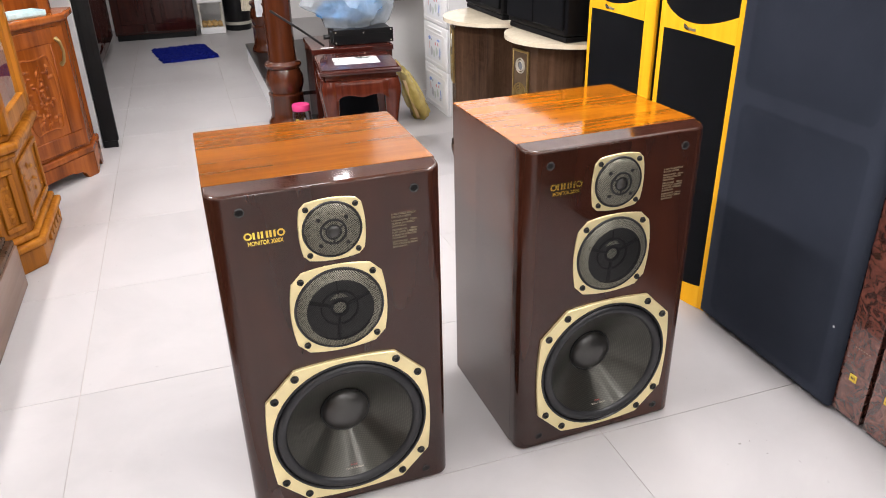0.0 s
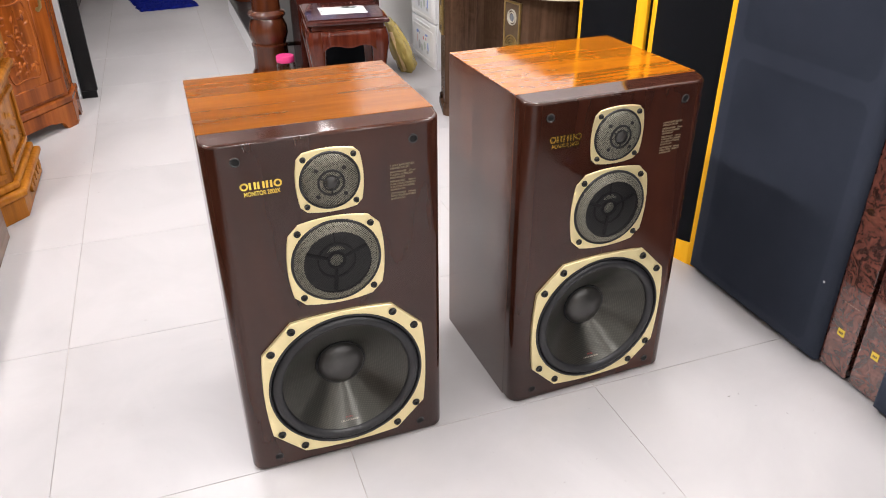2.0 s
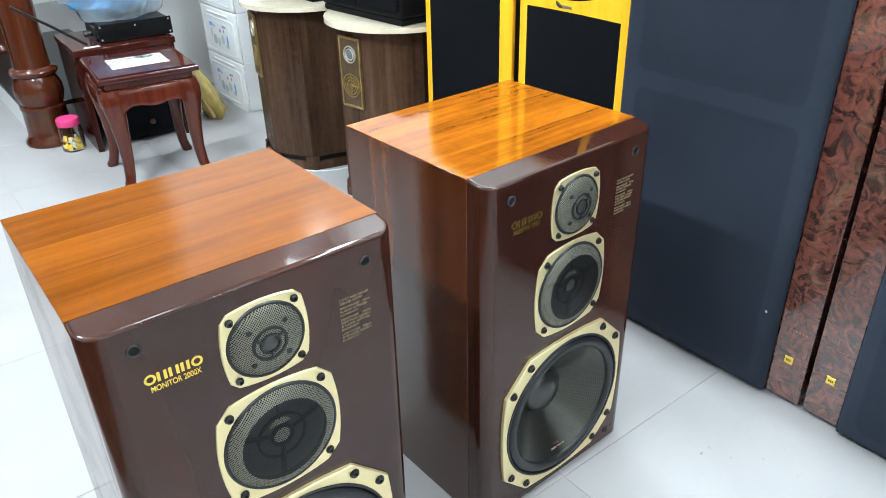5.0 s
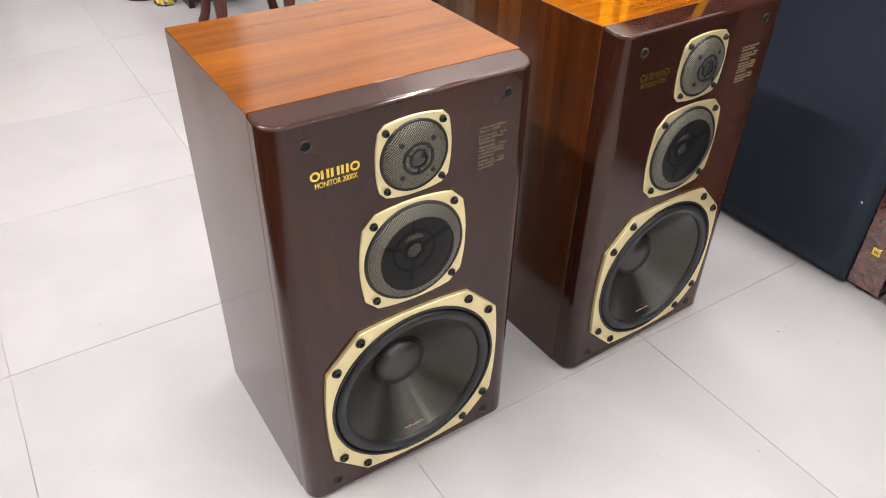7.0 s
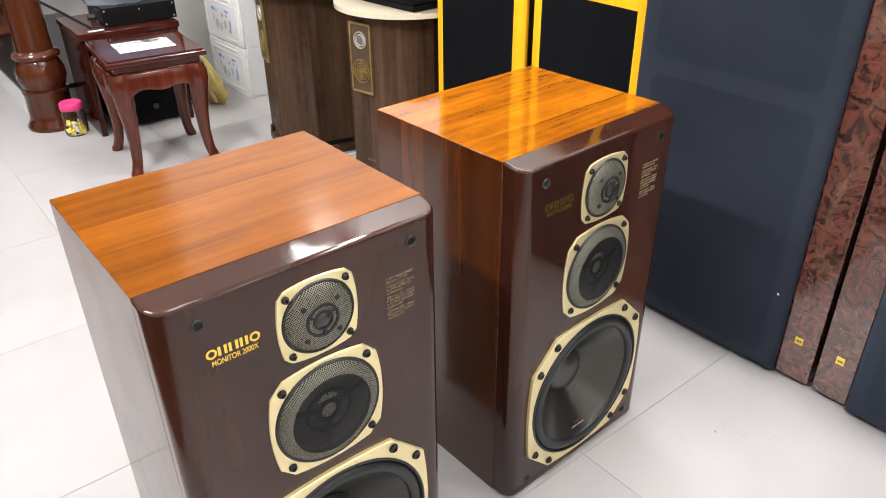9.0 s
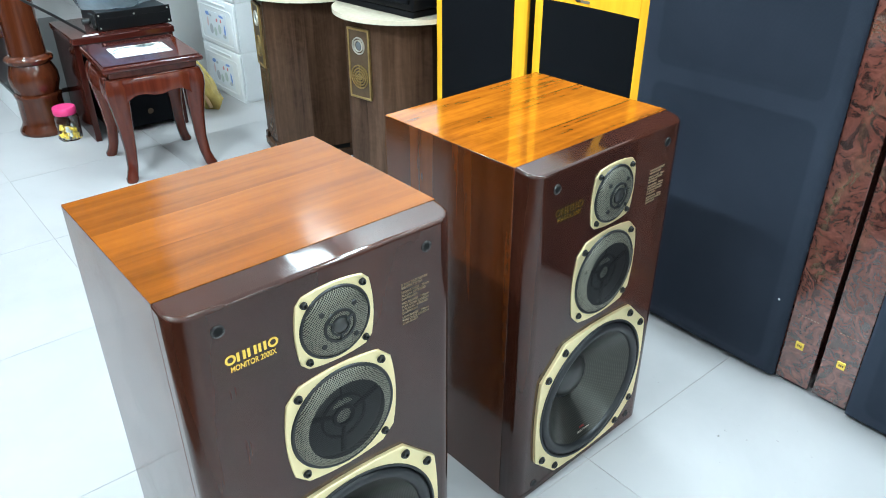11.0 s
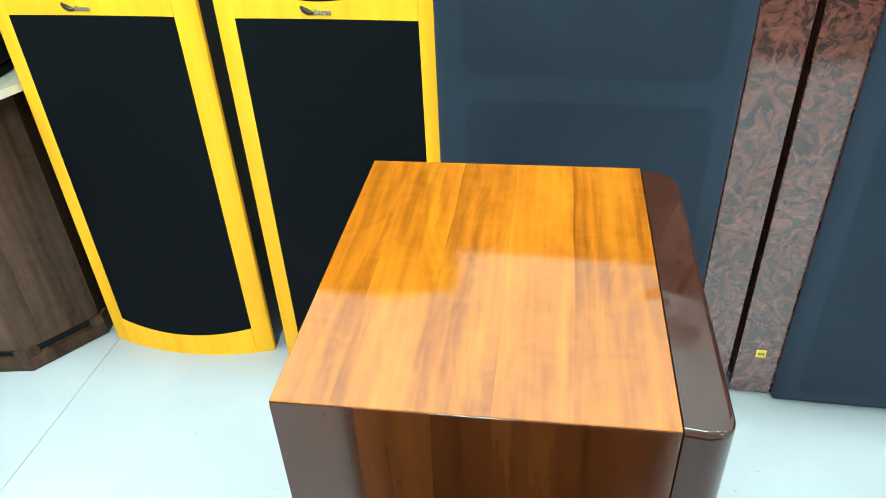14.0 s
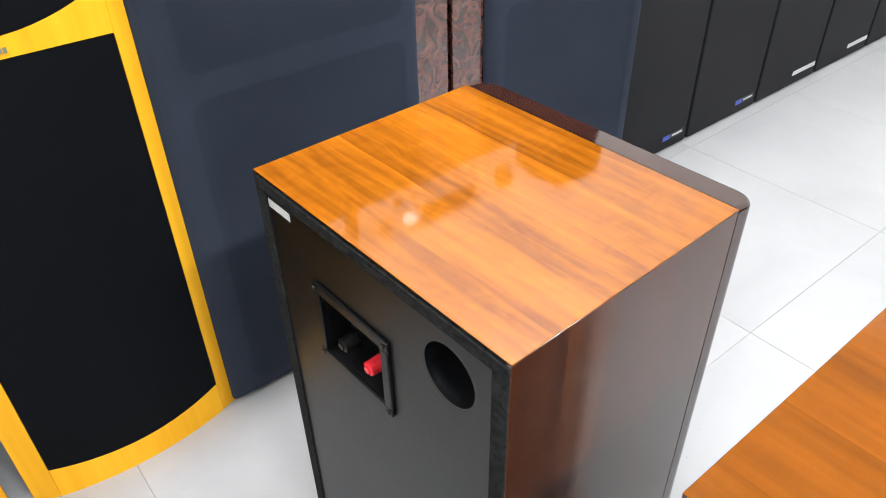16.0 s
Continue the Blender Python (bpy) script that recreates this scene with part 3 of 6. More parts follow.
def carve(ob, *cutters):
    """Cut openings into a part, for good."""
    for bm in cutters:
        tool = new("cutter", make_mesh("cutter", bm, DEEP, False, True))
        mod = ob.modifiers.new("cut", "BOOLEAN")
        mod.object, mod.operation, mod.solver = tool, "DIFFERENCE", "EXACT"
        bpy.context.view_layer.update()
        me = bpy.data.meshes.new_from_object(ob.evaluated_get(bpy.context.evaluated_depsgraph_get()))
        ob.modifiers.clear()
        ob.data = me
        while len(me.materials) > 1:
            me.materials.pop()
        for p in me.polygons:
            p.material_index = 0
        bpy.data.objects.remove(tool)
    ob.data.set_sharp_from_angle(angle=radians(38))
    ob.data.polygons.foreach_set("use_smooth", [p.area < 0.008 for p in ob.data.polygons])


def driver_bolts(parent, places, y, r):
    for x, z in places:
        part("bolt", bolt(bmesh.new(), x, z, y, r), BLACK_METAL, parent)


def wire_dome(profile, seg, cz):
    """A domed wire mesh; two thin layers give the wires their thickness."""
    bm = bmesh.new()
    for sink in (0.0, 0.0004):
        add_lathe(bm, [(r, y + sink) for r, y in profile], seg, "y", (0, 0, cz), close=False)
    return bm


def monitor_speaker():
    s = thing("monitor_speaker", "walnut-veneered three-way loudspeaker with a dark glossy baffle, standing on the tiles", "loudspeaker", "pair of monitor loudspeakers")
    h = W / 2
    body = part("carcass", box(-h + 0.006, h - 0.006, FRONT + 0.001, D - 0.006, 0.0, H - 0.006), BACK_BLACK, s, smooth=False)
    part("top_panel", box(-h, h, FRONT + 0.0012, D, H - 0.0014, H, bev=0.0006, seg=1), VENEER_TOP, s, "orange-brown walnut veneer top")
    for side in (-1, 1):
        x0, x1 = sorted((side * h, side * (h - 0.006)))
        part("side_panel", box(x0, x1, FRONT + 0.0012, D, 0.0, H - 0.0015, bev=0.0006, seg=1), VENEER_SIDE_SHADED, s)
    # baffle with rounded front edges and a top that falls a little to the front
    bm = box(-h, h, 0.0, FRONT, 0.0, H - 0.0005)
    for v in bm.verts:
        if v.co.y < 1e-6 and v.co.z > H - 0.01:
            v.co.z -= 0.0065
    upright = [e for e in bm.edges if all(v.co.y < 1e-6 for v in e.verts) and abs(e.verts[0].co.x - e.verts[1].co.x) < 1e-6]
    bmesh.ops.bevel(bm, geom=upright, offset=0.027, segments=9, profile=0.5, affect="EDGES")
    rim = [e for e in bm.edges if all(v.co.z > H - 0.012 for v in e.verts) and not all(v.co.y > FRONT - 1e-4 for v in e.verts)]
    bmesh.ops.bevel(bm, geom=rim, offset=0.0055, segments=5, profile=0.5, affect="EDGES")
    rim = [e for e in bm.edges if all(v.co.z < 1e-4 for v in e.verts) and not all(v.co.y > FRONT - 1e-4 for v in e.verts)]
    bmesh.ops.bevel(bm, geom=rim, offset=0.008, segments=5, profile=0.5, affect="EDGES")
    for f in bm.faces:
        f.smooth = min(e.calc_length() for e in f.edges) < 0.010
    baffle = part("baffle", bm, LACQUER, s, "dark brown high-gloss lacquered baffle")
    carve(baffle, lathe([(0.1565, -0.02), (0.1565, 0.09)], 96, "y", (0, 0, 0.193)))
    # back: painted board inside a rough edge, terminal cup, port, label
    rim = bmesh.new()
    for lim in ((-h + 0.001, h - 0.001, H - 0.022, H - 0.006), (-h + 0.001, h - 0.001, 0.0, 0.018), (-h + 0.001, -h + 0.022, 0.018, H - 0.022), (h - 0.022, h - 0.001, 0.018, H - 0.022)):
        add_box(rim, lim[0], lim[1], D - 0.0058, D + 0.0012, lim[2], lim[3], 0.001, 1)
    part("back_rim", rim, FELT, s, "rough black edge band")
    back = part("back_panel", box(-h + 0.0225, h - 0.0225, D - 0.0058, D - 0.0015, 0.0185, H - 0.0225), BACK_BLACK, s)
    px0, px1, pz0, pz1, lip = -0.036, 0.104, 0.512, 0.625, 0.013
    recess = lambda: box(px0 + lip, px1 - lip, D - 0.034, D + 0.02, pz0 + lip, pz1 - lip)
    tunnel = lambda: lathe([(0.0355, D - 0.16), (0.0355, D + 0.02)], 40, "y", (-0.128, 0, 0.650))
    carve(back, recess(), tunnel())
    carve(body, recess(), tunnel(), lathe([(0.1565, -0.02), (0.1565, 0.09)], 96, "y", (0, 0, 0.193)))
    part("port_lip", lathe([(0.0385, D - 0.0014), (0.0372, D - 0.0016), (0.0358, D - 0.0030), (0.0350, D - 0.010), (0.0348, D - 0.15)], 40, "y", (-0.128, 0, 0.650), close=False), BACK_BLACK, s)
    bm = bmesh.new()
    for lim in ((px0, px1, pz1 - lip, pz1), (px0, px1, pz0, pz0 + lip), (px0, px0 + lip, pz0 + lip, pz1 - lip), (px1 - lip, px1, pz0 + lip, pz1 - lip)):
        add_box(bm, lim[0], lim[1], D - 0.0015, D + 0.0035, lim[2], lim[3], 0.0012, 1)
    part("terminal_plate", bm, BLACK_PLASTIC, s)
    for x, m in ((0.006, RED), (0.056, BLACK_PLASTIC)):
        post = lathe([(0.0, D + 0.004), (0.0045, D + 0.004), (0.0045, D + 0.001), (0.006, D + 0.003), (0.009, D + 0.001), (0.0098, D - 0.018), (0.0075, D - 0.020), (0.0075, D - 0.034)], 16, "y", (x, 0, 0.556), close=False)
        part("binding_post", post, m, s, "red screw terminal" if m is RED else "black screw terminal")
    for x, z in ((px0 + 0.006, pz0 + 0.006), (px1 - 0.006, pz0 + 0.006), (px0 + 0.006, pz1 - 0.006), (px1 - 0.006, pz1 - 0.006)):
        part("screw", lathe([(0.0032, D + 0.0044), (0.003, D + 0.006), (0, D + 0.0064)], 10, "y", (x, 0, z), close=False), BLACK_METAL, s)
    part("rating_label", box(0.138, 0.184, D - 0.001, D - 0.0006, 0.6855, 0.6965), LABEL_WHITE, s, "small silver-white label", smooth=False)
    # grille sockets
    for x in (-0.154, 0.154):
        for z in (0.686, 0.031):
            part("grille_socket", lathe([(0.0090, 0.0), (0.0086, -0.0014), (0.0072, -0.0019), (0.0060, -0.0014), (0.0056, -0.0002)], 24, "y", (x, 0, z), close=False), SOCKET, s)
            part("socket_hole", lathe([(0.0058, -0.0003), (0.0, -0.0003)], 16, "y", (x, 0, z), close=False), DEEP, s)
    # tweeter
    cz = 0.631
    t = part("tweeter", bowed_frame(0.045, 0.0555, 0.005, 0.0535, 0.0026, 0, cz), CHAMPAGNE, s, "champagne-coloured tweeter frame with a wire mesh")
    part("ring", lathe([(0.0545, -0.0024), (0.0530, -0.0048), (0.0505, -0.0046), (0.0498, -0.0016)], 64, "y", (0, 0, cz), close=False), RUBBER, t)
    part("backing", lathe([(0.052, -0.0006), (0.040, -0.0008), (0.0, -0.0010)], 48, "y", (0, 0, cz), close=False), DEEP, t)
    part("waveguide", lathe([(0.048, -0.0012), (0.030, -0.0016), (0.024, -0.0020), (0.0, -0.0020)], 48, "y", (0, 0, cz), close=False), DEEP, t)
    part("mesh", wire_dome([(0.0500, -0.0040), (0.0475, -0.0068), (0.041, -0.0094), (0.030, -0.0120), (0.015, -0.0138), (0.0, -0.0144)], 48, cz), MESH, t, "silver-gold wire mesh")
    part("guard_ring", lathe([(0.0250, -0.0120), (0.0244, -0.0142), (0.0208, -0.0146), (0.0200, -0.0124)], 40, "y", (0, 0, cz), close=False), BLACK_METAL, t)
    part("phase_ring", lathe([(0.0150, -0.0132), (0.0145, -0.0154), (0.0118, -0.0154), (0.0112, -0.0132)], 32, "y", (0, 0, cz), close=False), BLACK_METAL, t)
    part("dome", lathe([(0.0118, -0.0134), (0.0090, -0.0154), (0.0045, -0.0166), (0.0, -0.0170)], 24, "y", (0, 0, cz), close=False), CAP, t)
    for k in range(3):
        a = math.pi / 2 + k * 2 * math.pi / 3 + math.pi
        p, q = (0.011 * math.cos(a), -0.0146, cz + 0.011 * math.sin(a)), (0.022 * math.cos(a), -0.0138, cz + 0.022 * math.sin(a))
        part("spoke", tube([p, q], 0.0018, 6), BLACK_METAL, t)
    for k in range(4):
        a = math.pi / 4 + k * math.pi / 2
        part("mesh_screw", lathe([(0.0042, -0.0104), (0.0036, -0.0124), (0.0, -0.0127)], 14, "y", (0.0345 * math.cos(a), 0, cz + 0.0345 * math.sin(a)), close=False), BLACK_METAL, t)
    driver_bolts(t, [(sx * 0.044, cz + sz * 0.044) for sx in (-1, 1) for sz in (-1, 1)], -0.0026, 0.0043)
    # midrange
    cz = 0.470
    m = part("midrange", bowed_frame(0.064, 0.0845, 0.007, 0.0840, 0.0026, 0, cz), CHAMPAGNE, s, "champagne-coloured midrange frame with a wire mesh")
    part("ring", lathe([(0.0850, -0.0024), (0.0835, -0.0050), (0.0800, -0.0046), (0.0790, -0.0016)], 72, "y", (0, 0, cz), close=False), RUBBER, m)
    part("inner_ring", lathe([(0.080, -0.0010), (0.072, -0.0014), (0.0655, -0.0010)], 64, "y", (0, 0, cz), close=False), DEEP, m)
    part("cone", lathe([(0.0655, -0.0010), (0.064, -0.0014), (0.060, -0.0012), (0.054, -0.0008), (0.020, -0.0004), (0.0, -0.0004)], 64, "y", (0, 0, cz), close=False), CONE_GREY, m)
    part("dome", lathe([(0.0120, -0.0005), (0.0100, -0.0022), (0.0060, -0.0034), (0.0, -0.0038)], 32, "y", (0, 0, cz), close=False), DIM_METAL, m)
    part("hub_ring", lathe([(0.0180, -0.0004), (0.0175, -0.0036), (0.0135, -0.0038), (0.0125, -0.0004)], 40, "y", (0, 0, cz), close=False), DEEP, m)
    part("spider_ring", lathe([(0.0370, -0.0004), (0.0365, -0.0030), (0.0335, -0.0030), (0.0325, -0.0004)], 48, "y", (0, 0, cz), close=False), DEEP, m)
    # pale crescent bar puts the highlight above the dome into the shape
    crescent = [(0.0255 * math.cos(radians(a)), -0.0012, cz + 0.0255 * math.sin(radians(a))) for a in range(52, 131, 6)]
    part("dome_edge", tube(crescent, 0.003, 8, [0.0045 * math.sin(math.pi * (k + 0.6) / len(crescent)) for k in range(len(crescent))]), DIM_METAL, m)
    for k in range(4):
        a = (0.12, 0.88, 1.5, 0.5)[k] * math.pi if k < 2 else (1.47 if k == 2 else 0.51) * math.pi
        wide = (0.0062, 0.0068, 0.0068, 0.0022)[k]
        part("spider_arm", tube([(r * math.cos(a), -0.0022, cz + r * math.sin(a)) for r in (0.018, 0.036, 0.062)], wide, 8, (wide * 0.45, wide * 0.6, wide * 0.62)), DEEP, m)
    part("mesh", wire_dome([(0.0800, -0.0042), (0.0770, -0.0072), (0.0700, -0.0104), (0.0632, -0.0126)], 64, cz), MESH, m, "silver-gold wire mesh")
    part("inner_mesh", wire_dome([(0.0632, -0.0126), (0.048, -0.0160), (0.032, -0.0184), (0.016, -0.0198), (0.0, -0.0202)], 64, cz), MESH_DARK, m, "dark wire mesh")
    driver_bolts(m, [(sx * 0.067, cz + sz * 0.067) for sx in (-1, 1) for sz in (-1, 1)], -0.0026, 0.0052)
    # woofer: the cone sinks into the baffle, which is opened for it
    cz = 0.193
    w = part("woofer", bowed_frame(0.100, 0.1600, 0.0065, 0.1555, 0.007, 0, cz, 128), CHAMPAGNE, s, "champagne-coloured woofer frame with cut corners")
    part("gasket", lathe([(0.1575, -0.0060), (0.1570, -0.0085), (0.1535, -0.0090), (0.1510, -0.0050)], 96, "y", (0, 0, cz), close=False), RUBBER, w)
    roll = [(0.1515, -0.0040)] + [(0.1400 + 0.0105 * math.cos(a), -0.0030 - 0.0085 * math.sin(a)) for a in [math.pi * k / 10 for k in range(11)]]
    part("surround", lathe(roll, 96, "y", (0, 0, cz), close=False), RUBBER, w, "black rubber roll surround")
    prof = [(0.1295 - 0.0795 * u, -0.0030 + 0.060 * (u ** 0.92)) for u in [k / 12 for k in range(13)]]
    part("cone", lathe(prof, 96, "y", (0, 0, cz), close=False), CARBON, w, "woven carbon cone with a soft sheen")
    cap = [(0.0500, 0.057)] + [(0.0495 * math.cos(a), 0.056 - 0.022 * math.sin(a)) for a in [math.pi / 2 * k / 8 for k in range(9)]]
    part("dust_cap", lathe(cap, 64, "y", (0, 0, cz), close=False), CAP, w)
    part("cap_ring", lathe([(0.0525, 0.0550), (0.0515, 0.0520), (0.0490, 0.0530)], 64, "y", (0, 0, cz), close=False), RUBBER, w)
    driver_bolts(w, [(sx * x, cz + sz * z) for sx in (-1, 1) for sz in (-1, 1) for x, z in ((0.100, 0.143), (0.143, 0.101))], -0.007, 0.0066)
    tilt = math.degrees(math.atan2(0.060, 0.0795))
    lettering("cone_print", "PURE", 0.0045, w, PRINT_RED, (-0.007, 0.0055, cz - 0.1095), (90 - tilt, 0, 0), 0.013)
    lettering("cone_print", "CROSS CARBON", 0.0045, w, PRINT_PALE, (-0.019, 0.0014, cz - 0.1150), (90 - tilt, 0, 0), 0.038)
    # printing on the baffle: the maker's mark as plain blocks, then the readable lines
    x = -0.153
    for k, wd in enumerate((0.0150, 0.0140, 0.0145, 0.0130, 0.0150)):
        bm = bmesh.new()
        if k in (0, 4):
            add_lathe(bm, [(0.0071, -0.0001), (0.0071, -0.0006), (0.0040, -0.0006), (0.0040, -0.0001)], 20, "y", (x + wd / 2, 0, 0.6405), close=False)
        else:
            for left in (x + 0.0006, x + wd - 0.0054):
                add_box(bm, left, left + 0.0038, -0.0006, 0.0, 0.6340, 0.6470)
        part("maker_mark", bm, GOLD, s, "gold maker's mark", smooth=False, fix=True)
        x += wd
    lettering("model_print", "MONITOR 2000X", 0.0115, s, GOLD, (-0.147, -0.0004, 0.6225), (90, 0, 0), 0.061, bold=0.00022)
    z = 0.6385
    for line, wd in (("3 WAY BASS REFLEX", 0.046), ("SPEAKER SYSTEM", 0.036), ("", 0), ("HIGH-RANGE   25mm", 0.048), ("PLASMA NITRIDED", 0.043), ("DIAPHRAGM", 0.027), ("", 0), ("MID-RANGE   100mm", 0.048), ("PURE CROSS CARBON", 0.047), ("& PLASMA NITRIDED", 0.046), ("DIAPHRAGM", 0.027), ("", 0), ("LOW-RANGE   340mm", 0.047), ("PURE CROSS CARBON", 0.047), ("DIAPHRAGM", 0.027)):
        if line:
            lettering("specification_print", line, 0.0052, s, PALE_GOLD, (0.109, -0.0004, z), (90, 0, 0), wd)
            z -= 0.0054
        else:
            z -= 0.0018
    return s


MESH_DARK = wire_mesh("dark_wire_mesh", (0.022, 0.022, 0.023), 0.0036, 0.76)
PRINT_RED = plain("red_print", (0.30, 0.02, 0.02), 0.5)
PRINT_PALE = plain("pale_print", (0.45, 0.42, 0.34), 0.5)
DIM_METAL = plain("dim_grey_metal", (0.34, 0.33, 0.26), 0.4, 0.6)
CONE_GREY = plain("dark_grey_cone", (0.028, 0.027, 0.028), 0.5)
SOCKET = plain("grey_black_rubber", (0.05, 0.048, 0.048), 0.18, 0.3)
left_speaker = monitor_speaker()
left_speaker.matrix_world = pose(0.2562, 1.1200, 0, 0, 0, 0.4)
copy_thing(left_speaker, pose(0.8392, 1.1355, 0, 0, 0, 1.9))
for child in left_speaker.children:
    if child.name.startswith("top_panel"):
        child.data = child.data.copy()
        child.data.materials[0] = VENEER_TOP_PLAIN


# ---- the row along the right-hand wall ----
def bowed_x(y, half, edge, mid):
    """The front of a cabinet that bulges towards -x: edge at the sides, mid in the middle."""
    return mid + (edge - mid) * (y / half) ** 2


def curved_panel(half, edge, mid, low, high, thick, n=16):
    """A panel in the bulging front between two curved lines low(y) and high(y), thick deep."""
    bm = bmesh.new()
    cols = []
    for i in range(n + 1):
        y = -half + 2 * half * i / n
        x = bowed_x(y, HALF_Y, edge, mid)
        cols.append([bm.verts.new((xx, y, zz)) for xx, zz in ((x, low(y)), (x, high(y)), (x + thick, high(y)), (x + thick, low(y)))])
    for a, b in zip(cols, cols[1:]):
        for k in range(4):
            bm.faces.new((a[k], b[k], b[(k + 1) % 4], a[(k + 1) % 4]))
    bm.faces.new(cols[0])
    bm.faces.new(cols[-1][::-1])
    bmesh.ops.recalc_face_normals(bm, faces=bm.faces)
    return bm


HALF_Y = 0.199
TALL = 1.235


def tall_yellow_speaker(extra):
    s = thing("tower_speaker", "tall yellow-stained wooden tower loudspeaker with black cloth, standing on the tiles", "loudspeaker", "yellow tower loudspeakers")
    n = 18
    arc = [(bowed_x(-HALF_Y + 2 * HALF_Y * i / n, HALF_Y, 0.0, -0.034) + 0.012, -HALF_Y + 2 * HALF_Y * i / n) for i in range(n + 1)]
    plan = [(0.31, HALF_Y - 0.045), (0.17, HALF_Y - 0.020), (0.06, HALF_Y - 0.006)] + arc[::-1] + [(0.06, -HALF_Y + 0.006), (0.17, -HALF_Y + 0.020), (0.31, -HALF_Y + 0.045)]
    part("carcass", prism(plan, 0.0, TALL), TOWER_SIDE, s, "dark brown sides")
    inner = HALF_Y - 0.040
    for side in (-1, 1):
        bm = bmesh.new()
        ys = [side * (inner + (HALF_Y + (extra if side < 0 else 0) - inner) * k / 4) for k in range(5)]
        cols = [[bm.verts.new((bowed_x(y, HALF_Y, 0.0, -0.034) + d, y, z)) for d, z in ((0, 0.0), (0, TALL), (0.0125, TALL), (0.0125, 0.0))] for y in ys]
        for a, b in zip(cols, cols[1:]):
            for k in range(4):
                bm.faces.new((a[k], b[k], b[(k + 1) % 4], a[(k + 1) % 4]))
        bm.faces.new(cols[0])
        bm.faces.new(cols[-1][::-1])
        bmesh.ops.recalc_face_normals(bm, faces=bm.faces)
        bmesh.ops.bevel(bm, geom=[e for e in bm.edges if len(e.link_faces) == 2 and e.calc_face_angle(0) > 1.0], offset=0.002, segments=2, profile=0.5, affect="EDGES")
        soften(bm, 0.012)
        part("stile", bm, YELLOW, s)
    q = lambda y: (y / inner) ** 2
    part("bottom_rail", curved_panel(inner, 0.0, -0.034, lambda y: 0.0, lambda y: 0.058 + 0.016 * q(y), 0.0125), YELLOW, s)
    bar = part("cross_rail", curved_panel(inner, 0.0, -0.034, lambda y: 0.792 - 0.008 * q(y), lambda y: 0.820 + 0.034 * q(y), 0.0125), YELLOW, s)
    part("top_rail", curved_panel(inner, 0.0, -0.034, lambda y: 1.222 - 0.004 * q(y), lambda y: TALL, 0.0125), YELLOW, s)
    part("lower_grille", curved_panel(inner - 0.0008, 0.0, -0.034, lambda y: 0.0585 + 0.016 * q(y), lambda y: 0.7915 - 0.008 * q(y), 0.0085), BLACK_CLOTH, s, "black cloth")
    part("upper_grille", curved_panel(inner - 0.0008, 0.0, -0.034, lambda y: 0.8205 + 0.034 * q(y), lambda y: 1.2215 - 0.004 * q(y), 0.0085), BLACK_CLOTH, s, "black cloth")
    leaf = tube([(-0.0362, 0.030 - 0.014 * u - 0.008 * u * u, 0.8135 - 0.022 * u + 0.011 * u * u) for u in [k / 8 for k in range(9)]], 0.003, 8, [0.0012 + 0.0036 * math.sin(math.pi * k / 8) ** 0.7 for k in range(9)])
    badge = part("badge", leaf, BLACK_METAL, bar, "small dark leaf-shaped badge")
    bm = bmesh.new()
    for k in range(5):
        add_box(bm, -0.0365, -0.0330, 0.0075 - 0.0058 * k - 0.0042, 0.0075 - 0.0058 * k, 0.7995, 0.8060 + 0.002 * (k == 0))
    part("badge_mark", bm, DIM_METAL, badge, "dull silver marks", smooth=False)
    return s


TOWER_SIDE = plain("dark_brown_lacquer", (0.020, 0.013, 0.007), 0.4, 0.0, 0.0, 0.2)
tall_yellow_speaker(0.005).matrix_world = pose(1.4135, 1.6885, 0, 0, 0, 0)
tall_yellow_speaker(0.0).matrix_world = pose(1.4155, 2.1200, 0, 0, 0, 0.6)


WELL_ROUND = 0.028


def well_depth(y, z, wells):
    """How deep a point lies inside an opening of the frame: below 0 inside, 0 on its rounded edge."""
    best = 1.0
    for y0, y1, z0, z1 in wells:
        qy = abs(y - (y0 + y1) / 2) - (y1 - y0) / 2 + WELL_ROUND
        qz = abs(z - (z0 + z1) / 2) - (z1 - z0) / 2 + WELL_ROUND
        best = min(best, math.hypot(max(qy, 0), max(qz, 0)) + min(max(qy, qz), 0) - WELL_ROUND)
    return best


